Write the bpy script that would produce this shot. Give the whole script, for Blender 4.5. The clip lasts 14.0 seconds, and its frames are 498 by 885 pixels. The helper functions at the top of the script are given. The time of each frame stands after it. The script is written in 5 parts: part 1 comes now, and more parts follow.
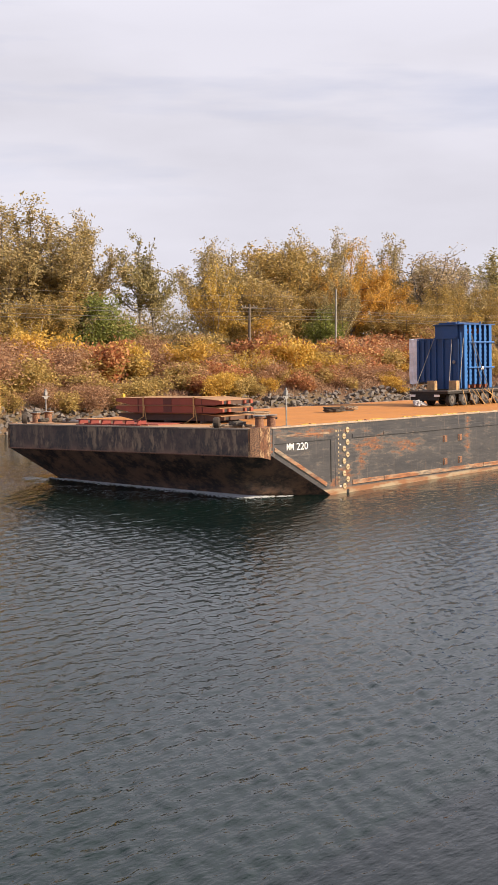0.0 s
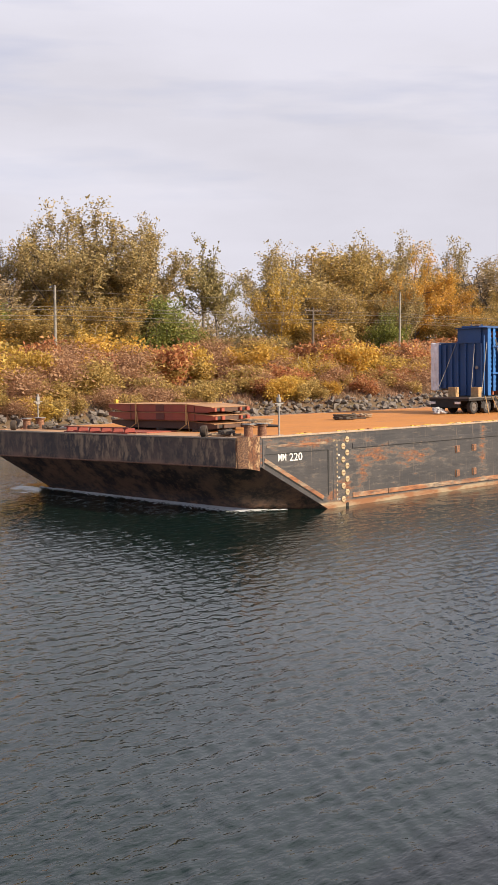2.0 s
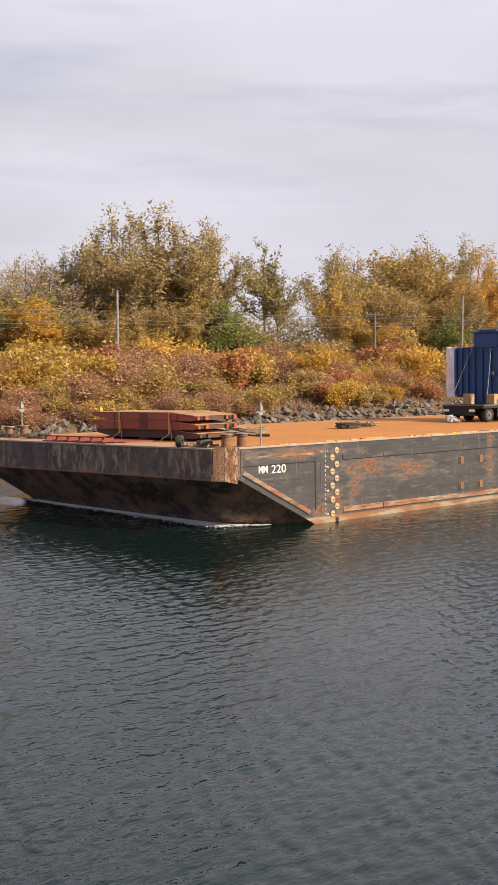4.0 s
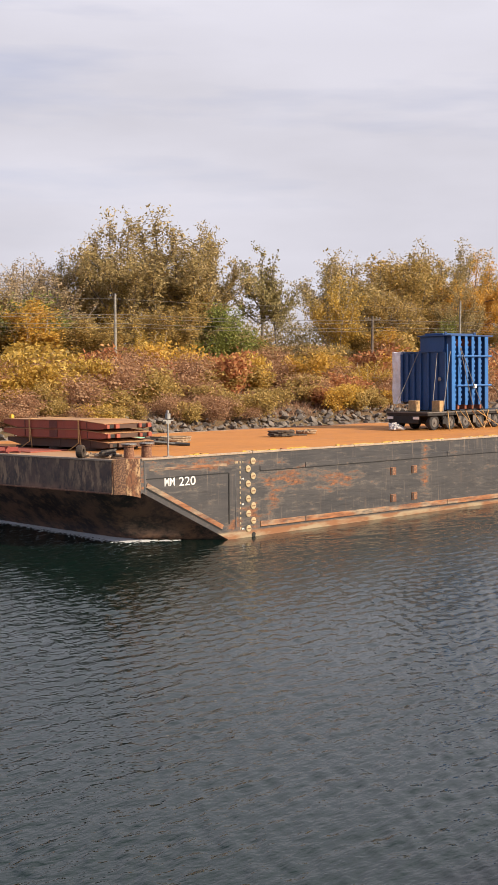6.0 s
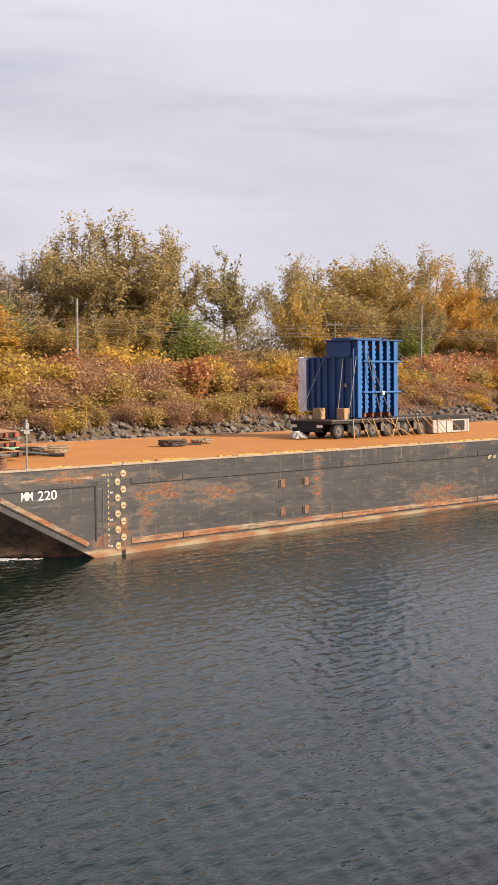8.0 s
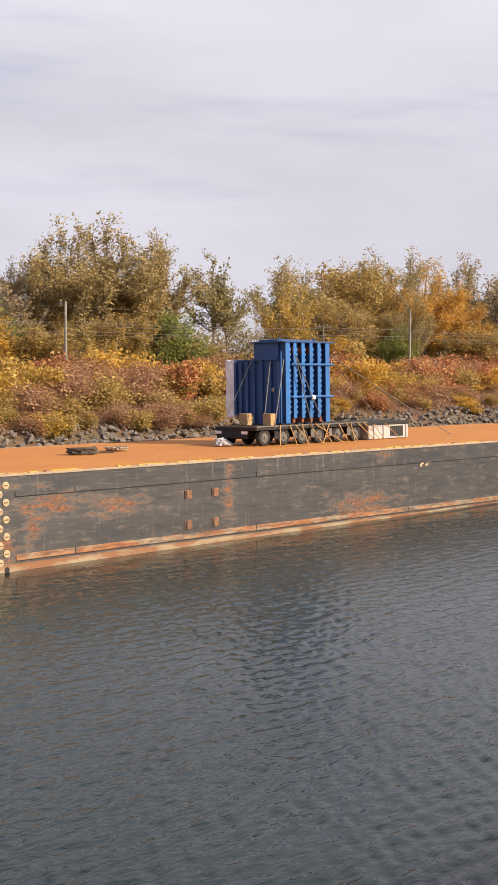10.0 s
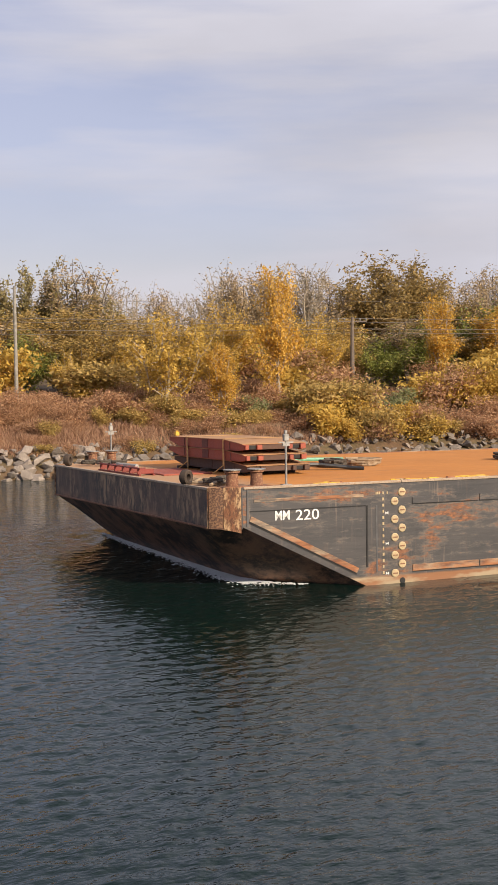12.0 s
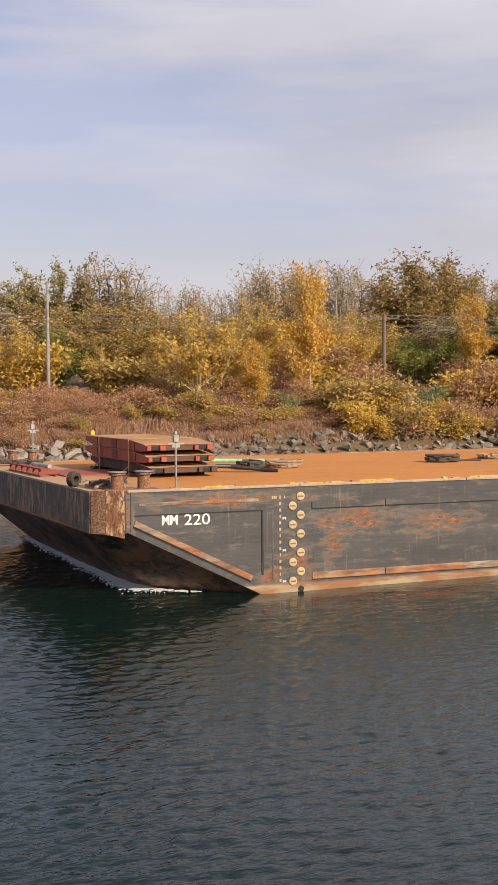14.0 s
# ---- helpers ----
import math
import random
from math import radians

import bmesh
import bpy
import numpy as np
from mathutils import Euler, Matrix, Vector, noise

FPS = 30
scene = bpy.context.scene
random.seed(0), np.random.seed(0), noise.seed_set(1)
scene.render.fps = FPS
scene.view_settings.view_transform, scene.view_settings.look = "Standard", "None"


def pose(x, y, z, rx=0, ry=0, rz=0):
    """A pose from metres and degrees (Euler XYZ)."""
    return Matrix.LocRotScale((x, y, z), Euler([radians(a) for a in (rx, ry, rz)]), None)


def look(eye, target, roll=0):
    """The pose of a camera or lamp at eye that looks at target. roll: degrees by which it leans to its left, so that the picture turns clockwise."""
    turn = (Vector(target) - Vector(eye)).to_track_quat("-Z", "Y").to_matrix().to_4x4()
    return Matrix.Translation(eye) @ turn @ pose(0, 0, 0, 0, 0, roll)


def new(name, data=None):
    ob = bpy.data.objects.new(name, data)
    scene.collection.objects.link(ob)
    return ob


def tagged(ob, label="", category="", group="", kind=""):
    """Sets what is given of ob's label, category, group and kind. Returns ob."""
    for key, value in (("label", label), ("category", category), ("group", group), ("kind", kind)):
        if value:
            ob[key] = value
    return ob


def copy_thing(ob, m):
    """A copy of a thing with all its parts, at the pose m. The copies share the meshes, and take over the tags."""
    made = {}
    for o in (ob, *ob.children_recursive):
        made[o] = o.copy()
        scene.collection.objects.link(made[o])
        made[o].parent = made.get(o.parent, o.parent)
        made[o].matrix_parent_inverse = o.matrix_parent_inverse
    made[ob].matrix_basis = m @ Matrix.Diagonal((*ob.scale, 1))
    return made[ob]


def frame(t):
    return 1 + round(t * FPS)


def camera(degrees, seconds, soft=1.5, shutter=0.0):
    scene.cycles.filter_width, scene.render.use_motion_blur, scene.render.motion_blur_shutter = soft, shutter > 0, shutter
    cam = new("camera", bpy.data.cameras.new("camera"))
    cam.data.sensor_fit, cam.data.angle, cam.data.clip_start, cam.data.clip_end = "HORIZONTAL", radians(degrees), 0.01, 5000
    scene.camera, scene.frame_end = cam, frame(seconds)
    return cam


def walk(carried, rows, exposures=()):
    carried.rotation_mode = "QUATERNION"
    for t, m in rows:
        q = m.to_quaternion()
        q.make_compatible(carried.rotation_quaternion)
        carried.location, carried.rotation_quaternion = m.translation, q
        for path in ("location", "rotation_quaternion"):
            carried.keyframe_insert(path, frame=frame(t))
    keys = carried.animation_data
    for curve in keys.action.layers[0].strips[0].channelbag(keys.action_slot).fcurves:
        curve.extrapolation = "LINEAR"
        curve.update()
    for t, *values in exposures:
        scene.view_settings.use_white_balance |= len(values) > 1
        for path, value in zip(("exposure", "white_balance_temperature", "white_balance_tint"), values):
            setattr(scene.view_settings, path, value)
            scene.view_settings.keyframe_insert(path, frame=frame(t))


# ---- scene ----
cam = camera(21.68, 14.0, soft=1.5)
EYE = (0.0, 0.0, 7.59)
# seconds, yaw, pitch, roll
TURNS = [
    (0.0, -49.03, -4.81, 0.12), (0.5, -48.17, -4.77, 0.02), (1.0, -47.63, -4.74, -0.03), (1.5, -47.29, -4.71, -0.04),
    (2.0, -46.25, -4.67, -0.06), (2.3, -45.30, -4.65, -0.04), (3.2, -43.80, -4.57, 0.0), (4.3, -43.55, -4.47, 0.0),
    (5.0, -43.59, -4.41, -0.05), (5.5, -43.60, -4.36, -0.12), (6.0, -43.66, -4.31, -0.16), (6.5, -44.02, -4.25, -0.17),
    (7.0, -44.60, -4.20, -0.22), (7.5, -45.00, -4.13, -0.25), (8.0, -45.32, -4.09, -0.28), (8.5, -45.55, -4.04, -0.30),
    (9.5, -45.85, -3.98, -0.22), (10.4, -45.60, -3.93, -0.05),
]
PAN = [
    (10.8, -42.82, -3.92, 0.15), (11.0, -38.02, -3.97, 0.38), (11.1, -34.73, -3.98, 0.46), (11.25, -30.1, -3.96, 0.55),
    (11.4, -26.58, -3.94, 0.61), (11.5, -25.50, -3.93, 0.63), (11.7, -24.30, -3.95, 0.60), (12.0, -23.30, -3.96, 0.56),
    (12.5, -22.11, -3.99, 0.48), (13.0, -21.88, -4.03, 0.42), (13.5, -21.88, -4.06, 0.33), (14.0, -21.92, -4.11, 0.25),
]
walk(cam, [(t, pose(*EYE, 90 + p, r, y)) for t, y, p, r in TURNS + PAN],
     [(0.0, 0.53), (5.0, 0.42), (8.5, 0.42), (10.6, 0.43), (11.5, 0.30), (14.0, 0.26)])

# ---- light ----
SUN_AZ, SUN_EL = radians(159), radians(28)          # clockwise from +Y
world = bpy.data.worlds.new("world")
scene.world = world
world.use_nodes = True
wt = world.node_tree
wn, wl = wt.nodes, wt.links
wn.clear()
sky = wn.new("ShaderNodeTexSky")
sky.sky_type, sky.sun_disc = "NISHITA", False
sky.sun_elevation, sky.sun_rotation = SUN_EL, SUN_AZ
sky_s = wn.new("ShaderNodeMix"); sky_s.data_type, sky_s.blend_type = "RGBA", "MULTIPLY"
sky_s.inputs[0].default_value = 1.0
wl.new(sky.outputs[0], sky_s.inputs[6])
sky_s.inputs[7].default_value = (0.090, 0.078, 0.094, 1)
wco = wn.new("ShaderNodeTexCoord")
wmap = wn.new("ShaderNodeMapping")
wmap.inputs["Rotation"].default_value = (radians(8), radians(-5), radians(40))
wmap.inputs["Scale"].default_value = (1.6, 1.6, 11.0)
wl.new(wco.outputs["Generated"], wmap.inputs[0])
wno = wn.new("ShaderNodeTexNoise")
wno.inputs["Scale"].default_value, wno.inputs["Detail"].default_value, wno.inputs["Roughness"].default_value = 1.5, 6.0, 0.52
wl.new(wmap.outputs[0], wno.inputs["Vector"])
wra = wn.new("ShaderNodeValToRGB")
wra.color_ramp.elements[0].position, wra.color_ramp.elements[0].color = 0.34, (0.42, 0.42, 0.42, 1)
wra.color_ramp.elements[1].position, wra.color_ramp.elements[1].color = 0.56, (1, 1, 1, 1)
wsep = wn.new("ShaderNodeSeparateXYZ")
wl.new(wco.outputs["Generated"], wsep.inputs[0])
wlean = wn.new("ShaderNodeMath"); wlean.operation = "MULTIPLY_ADD"      # the cloud thins out down the canal
wl.new(wsep.outputs[0], wlean.inputs[0])
wlean.inputs[1].default_value, wlean.inputs[2].default_value = 0.42, -0.235
wadd = wn.new("ShaderNodeMath"); wadd.operation = "ADD"
wl.new(wno.outputs[0], wadd.inputs[0]), wl.new(wlean.outputs[0], wadd.inputs[1])
wl.new(wadd.outputs[0], wra.inputs[0])
wup = wn.new("ShaderNodeMapRange")                       # the veil is thickest low down
wup.inputs["From Min"].default_value, wup.inputs["From Max"].default_value = 0.20, 0.80
wup.inputs["To Min"].default_value, wup.inputs["To Max"].default_value = 1.0, 0.55
wl.new(wsep.outputs[2], wup.inputs["Value"])
wcov = wn.new("ShaderNodeMath"); wcov.operation = "MULTIPLY"
wl.new(wra.outputs[0], wcov.inputs[0]), wl.new(wup.outputs[0], wcov.inputs[1])
wmix = wn.new("ShaderNodeMix"); wmix.data_type = "RGBA"
wl.new(wcov.outputs[0], wmix.inputs[0])
wl.new(sky_s.outputs[2], wmix.inputs[6])
wtop = wn.new("ShaderNodeMapRange")                      # and brightest overhead
wtop.inputs["From Min"].default_value, wtop.inputs["From Max"].default_value = 0.22, 0.60
wl.new(wsep.outputs[2], wtop.inputs["Value"])
wcol = wn.new("ShaderNodeMix"); wcol.data_type = "RGBA"
wl.new(wtop.outputs[0], wcol.inputs[0])
wcol.inputs[6].default_value = (0.545, 0.532, 0.590, 1)        # thin high cloud
wcol.inputs[7].default_value = (1.10, 1.06, 1.12, 1)
wmap2 = wn.new("ShaderNodeMapping")
wmap2.inputs["Rotation"].default_value = (radians(-6), radians(9), radians(15))
wmap2.inputs["Scale"].default_value = (2.2, 2.2, 8.0)
wl.new(wco.outputs["Generated"], wmap2.inputs[0])
wno2 = wn.new("ShaderNodeTexNoise")
wno2.inputs["Scale"].default_value, wno2.inputs["Detail"].default_value = 1.3, 5.0
wl.new(wmap2.outputs[0], wno2.inputs["Vector"])
wvary = wn.new("ShaderNodeMapRange")                     # thicker and thinner veils
wvary.inputs["From Min"].default_value, wvary.inputs["From Max"].default_value = 0.36, 0.60
wvary.inputs["To Min"].default_value, wvary.inputs["To Max"].default_value = 0.89, 1.04
wl.new(wno2.outputs[0], wvary.inputs["Value"])
wveil = wn.new("ShaderNodeVectorMath"); wveil.operation = "SCALE"
wl.new(wcol.outputs[2], wveil.inputs[0]), wl.new(wvary.outputs[0], wveil.inputs["Scale"])
wl.new(wveil.outputs[0], wmix.inputs[7])
wbg = wn.new("ShaderNodeBackground")
wout = wn.new("ShaderNodeOutputWorld")
wl.new(wmix.outputs[2], wbg.inputs[0])
wl.new(wbg.outputs[0], wout.inputs[0])

sun_data = bpy.data.lights.new("sun", "SUN")
sun_data.energy, sun_data.angle, sun_data.color = 5.0, radians(1.2), (1.0, 0.84, 0.64)
sun = new("sun", sun_data)
sun_way = Vector((math.sin(SUN_AZ) * math.cos(SUN_EL), math.cos(SUN_AZ) * math.cos(SUN_EL), math.sin(SUN_EL)))
sun.matrix_world = look(sun_way * 60, (0, 0, 0))
scene.view_settings.exposure = 0.0


# ---- materials ----
class Nodes:
    """A small node builder round one principled surface."""

    def __init__(self, name, rough=0.7, metal=0.0):
        self.m = bpy.data.materials.new(name)
        self.m.use_nodes = True
        self.t = self.m.node_tree
        self.b = self.t.nodes["Principled BSDF"]
        self.b.inputs["Roughness"].default_value, self.b.inputs["Metallic"].default_value = rough, metal
        self.co = self.t.nodes.new("ShaderNodeTexCoord").outputs["Object"]

    def link(self, a, b):
        self.t.links.new(a, b)

    def put(self, sock, v):
        if hasattr(v, "is_linked"):
            self.link(v, sock)
        else:
            sock.default_value = (*v, 1) if isinstance(v, tuple) and len(v) == 3 and sock.type == "RGBA" else v

    def noise(self, scale, detail=4.0, rough=0.55, stretch=(1, 1, 1), move=(0, 0, 0), turn=0):
        mp = self.t.nodes.new("ShaderNodeMapping")
        mp.inputs["Scale"].default_value, mp.inputs["Location"].default_value = stretch, move
        mp.inputs["Rotation"].default_value = (0, 0, radians(turn))
        self.link(self.co, mp.inputs[0])
        n = self.t.nodes.new("ShaderNodeTexNoise")
        n.inputs["Scale"].default_value, n.inputs["Detail"].default_value, n.inputs["Roughness"].default_value = scale, detail, rough
        self.link(mp.outputs[0], n.inputs["Vector"])
        return n.outputs[0]

    def ramp(self, v, *stops):
        r = self.t.nodes.new("ShaderNodeValToRGB")
        e = r.color_ramp.elements
        while len(e) < len(stops):
            e.new(0.5)
        for el, (p, c) in zip(e, stops):
            el.position = p
            el.color = (c, c, c, 1) if isinstance(c, (int, float)) else (*c, 1)
        self.link(v, r.inputs[0])
        return r.outputs[0]

    def mix(self, fac, a, b, mode="MIX"):
        n = self.t.nodes.new("ShaderNodeMix")
        n.data_type, n.blend_type = "RGBA", mode
        self.put(n.inputs[0], fac), self.put(n.inputs[6], a), self.put(n.inputs[7], b)
        return n.outputs[2]

    def math(self, op, a, b=0.0, c=0.0):
        n = self.t.nodes.new("ShaderNodeMath")
        n.operation = op
        for s, v in zip(n.inputs, (a, b, c)):
            self.put(s, v)
        return n.outputs[0]

    def axis(self, i):
        s = self.t.nodes.new("ShaderNodeSeparateXYZ")
        self.link(self.co, s.inputs[0])
        return s.outputs[i]

    def blob(self, c, r):
        """1 at c, falling to 0 at the radii r."""
        mp = self.t.nodes.new("ShaderNodeMapping")
        mp.inputs["Scale"].default_value = [1 / q for q in r]
        mp.inputs["Location"].default_value = [-p / q for p, q in zip(c, r)]
        self.link(self.co, mp.inputs[0])
        ln = self.t.nodes.new("ShaderNodeVectorMath")
        ln.operation = "LENGTH"
        self.link(mp.outputs[0], ln.inputs[0])
        return self.math("MAXIMUM", self.math("SUBTRACT", 1.0, ln.outputs["Value"]), 0.0)

    def bump(self, h, strength=0.3, distance=0.02):
        n = self.t.nodes.new("ShaderNodeBump")
        n.inputs["Strength"].default_value, n.inputs["Distance"].default_value = strength, distance
        self.link(h, n.inputs["Height"])
        self.link(n.outputs[0], self.b.inputs["Normal"])

    def colour(self, v):
        self.put(self.b.inputs["Base Color"], v)

    def rough(self, v):
        self.put(self.b.inputs["Roughness"], v)

    def chance(self):
        return self.t.nodes.new("ShaderNodeObjectInfo").outputs["Random"]

    def island(self):
        return self.t.nodes.new("ShaderNodeNewGeometry").outputs["Random Per Island"]


RUST, RUST_PALE = (0.275, 0.094, 0.032), (0.36, 0.275, 0.17)


def paint(name, c, rough=0.5, wear=0.35, rust=RUST, scale=3.0, metal=0.0):
    """Painted steel with dirt, faded patches and small chips."""
    n = Nodes(name, rough, metal)
    big, fine = n.noise(scale * 0.3, 4), n.noise(scale * 4, 6, 0.65)
    col = n.mix(n.ramp(big, (0.3, 0.0), (0.75, 1.0)), c, tuple(q * 0.62 + 0.012 for q in c))
    col = n.mix(n.ramp(fine, (0.66 - wear * 0.25, 0.0), (0.74 - wear * 0.25, wear)), col, rust)
    n.colour(col)
    n.rough(n.ramp(fine, (0.3, rough - 0.1), (0.7, min(1.0, rough + 0.2))))
    n.bump(fine, 0.15, 0.01)
    return n.m


def plain(name, c, rough=0.7, scale=8.0, amount=0.35, metal=0.0, bump=0.3):
    n = Nodes(name, rough, metal)
    a, b = n.noise(scale, 5), n.noise(scale * 0.17, 3)
    col = n.mix(n.ramp(a, (0.3, 0.0), (0.7, 1.0)), tuple(q * (1 - amount) for q in c), tuple(min(1, q * (1 + amount * 0.6)) for q in c))
    col = n.mix(n.ramp(b, (0.35, 0.0), (0.7, amount)), col, tuple(q * 0.55 for q in c))
    n.colour(col)
    n.bump(a, bump, 0.01)
    return n.m


def hull_side():
    n = Nodes("hull_side_paint", 0.5)
    long = n.noise(0.7, 5, 0.6, (0.45, 1, 2.2))
    fine = n.noise(5.0, 7, 0.65, (0.22, 1, 1.7))
    drips = n.noise(1.3, 6, 0.7, (2.6, 1, 0.35))
    col = n.mix(n.ramp(long, (0.3, 0.0), (0.72, 1.0)), (0.033, 0.033, 0.036), (0.068, 0.062, 0.060))
    scuff = n.math("MULTIPLY", n.ramp(fine, (0.55, 0.0), (0.70, 0.8)), n.ramp(n.noise(0.5, 3, 0.5, (0.7, 1, 1.5), (4, 0, 2)), (0.48, 0.0), (0.66, 0.55)))
    col = n.mix(scuff, col, (0.25, 0.215, 0.18))
    col = n.mix(n.ramp(drips, (0.58, 0.0), (0.78, 0.4)), col, (0.16, 0.10, 0.065))
    spots = n.noise(2.8, 12, 0.74, (0.38, 1, 1.4), (1, 0, 5))
    near = n.blob((2.0, 0, 2.2), (2.6, 3, 0.75))
    for c, r in (((5.0, 0, 2.0), (2.6, 3, 0.7)), ((1.1, 0, 1.6), (0.7, 3, 1.3)), ((19.3, 0, 0.95), (3.8, 3, 1.0)), ((10.8, 0, 1.9), (0.5, 3, 2.0)),
                 ((-2.2, 0, 3.0), (4.0, 3, 0.35)), ((-5.7, 0, 2.6), (0.5, 3, 1.2)), ((20.8, 0, 3.2), (0.9, 3, 0.5)), ((0.0, 0, 0.9), (0.8, 3, 1.0)), ((-0.9, 0, 0.6), (0.8, 3, 0.7))):
        near = n.math("MAXIMUM", near, n.blob(c, r))
    total = n.math("ADD", spots, n.math("MULTIPLY", near, 0.20))
    col = n.mix(n.ramp(total, (0.54, 0.0), (0.61, 0.32), (0.68, 0.0)), col, (0.23, 0.19, 0.15))
    flake = n.noise(9.0, 8, 0.7, (0.5, 1, 0.9), (3, 0, 8))
    rust = n.mix(n.ramp(flake, (0.40, 0.0), (0.60, 1.0)), (0.075, 0.034, 0.020), (0.34, 0.125, 0.040))
    rust = n.mix(n.ramp(n.noise(4.0, 7, 0.7, (0.4, 1, 1.6), (8, 0, 1)), (0.56, 0.0), (0.64, 0.8)), rust, (0.33, 0.225, 0.14))
    col = n.mix(n.ramp(total, (0.60, 0.0), (0.70, 0.85)), col, rust)
    runs = n.math("MULTIPLY", n.ramp(n.noise(2.2, 8, 0.7, (3.0, 1, 0.16), (5, 0, 3)), (0.56, 0.0), (0.66, 0.5)), n.ramp(n.noise(0.35, 3, 0.5, (1, 1, 1), (2, 0, 7)), (0.45, 0.0), (0.6, 1.0)))
    col = n.mix(runs, col, (0.27, 0.20, 0.15))
    boot = n.math("ADD", n.axis(2), n.math("MULTIPLY", n.math("SUBTRACT", fine, 0.5), 0.12))
    col = n.mix(n.ramp(n.math("MULTIPLY", boot, 0.5), (0.125, 0.92), (0.165, 0.0)), col,
                n.mix(n.ramp(n.noise(1.1, 6, 0.6, (0.5, 1, 2), (7, 0, 1)), (0.42, 0.0), (0.56, 1.0)), RUST_PALE, (0.26, 0.115, 0.048)))
    n.colour(col)
    n.rough(n.ramp(fine, (0.35, 0.38), (0.65, 0.68)))
    n.bump(n.math("ADD", fine, n.math("MULTIPLY", n.noise(0.6, 2, 0.5, (0.8, 1, 0.7)), 3.0)), 0.35, 0.02)
    return n.m


def hull_bow():
    n = Nodes("hull_bow_paint", 0.62)
    broad = n.noise(0.55, 5, 0.6, (1, 1, 0.7))
    smear = n.noise(1.1, 9, 0.72, (1, 0.8, 0.9), (3, 1, 2), 0)
    fine = n.noise(5.5, 7, 0.65, (1, 1, 0.8))
    drip = n.noise(1.7, 8, 0.70, (1, 1.9, 0.7), (2, 1, 0))
    col = n.mix(n.ramp(smear, (0.43, 0.0), (0.57, 1.0)), (0.036, 0.026, 0.022), (0.310, 0.165, 0.100))
    col = n.mix(n.ramp(broad, (0.42, 0.0), (0.66, 0.50)), col, (0.085, 0.066, 0.056))
    col = n.mix(n.ramp(fine, (0.52, 0.0), (0.68, 0.8)), col, (0.29, 0.165, 0.10))
    top = n.ramp(n.math("MULTIPLY", n.axis(2), 0.25), (0.53, 0.0), (0.60, 1.0))
    col = n.mix(n.math("MULTIPLY", top, 0.72), col, n.mix(n.ramp(broad, (0.38, 0.0), (0.6, 1.0)), (0.052, 0.045, 0.043), (0.105, 0.074, 0.058)))
    patch = n.ramp(n.noise(0.30, 3, 0.5, (1, 1, 0.4), (5, 3, 0)), (0.37, 0.10), (0.52, 1.0))
    scar = n.math("MULTIPLY", n.math("MULTIPLY", top, patch), n.ramp(drip, (0.47, 0.0), (0.58, 0.85)))
    col = n.mix(scar, col, (0.40, 0.26, 0.15))
    n.colour(col)
    n.bump(n.math("ADD", fine, n.math("MULTIPLY", broad, 2.0)), 0.4, 0.02)
    return n.m


def corner_rust():
    """Blistered tan rust, flaking brown in upright streaks."""
    n = Nodes("rust_blistered_steel", 0.85)
    a, b = n.noise(3.4, 8, 0.70, (1, 1, 0.4)), n.noise(13.0, 7, 0.65, (1, 1, 0.45), (4, 2, 1))
    pale = n.mix(n.ramp(a, (0.44, 0.0), (0.54, 1.0)), (0.44, 0.285, 0.15), (0.19, 0.080, 0.038))
    n.colour(n.mix(n.ramp(b, (0.48, 0.0), (0.55, 0.9)), pale, (0.095, 0.042, 0.024)))
    n.bump(n.math("ADD", a, b), 0.8, 0.03)
    return n.m


def deck_rust():
    n = Nodes("deck_rust", 0.88)
    a, b, c = n.noise(0.35, 5, 0.6, (0.6, 1.2, 1)), n.noise(2.6, 6, 0.6), n.noise(22, 3)
    col = n.mix(n.ramp(a, (0.34, 0.0), (0.68, 1.0)), (0.52, 0.200, 0.030), (0.43, 0.162, 0.027))
    col = n.mix(n.ramp(b, (0.48, 0.0), (0.72, 0.7)), col, (0.56, 0.235, 0.045))
    col = n.mix(n.ramp(n.noise(0.8, 5, 0.65, (0.3, 2.4, 1), (3, 8, 0)), (0.60, 0.0), (0.72, 0.6)), col, (0.24, 0.12, 0.07))
    worn = n.math("MAXIMUM", n.ramp(n.math("ADD", n.math("MULTIPLY", n.axis(0), -0.1), n.math("MULTIPLY", b, 0.25)), (0.48, 0.0), (0.62, 0.75)),
                  n.ramp(n.math("ADD", n.math("MULTIPLY", n.axis(1), -0.5), n.math("MULTIPLY", b, 0.5)), (0.02, 0.0), (0.16, 0.7)))
    col = n.mix(worn, col, (0.40, 0.26, 0.155))          # bare pale steel along the edges and the bow
    n.colour(col)
    n.bump(n.math("ADD", c, b), 0.4, 0.01)
    return n.m


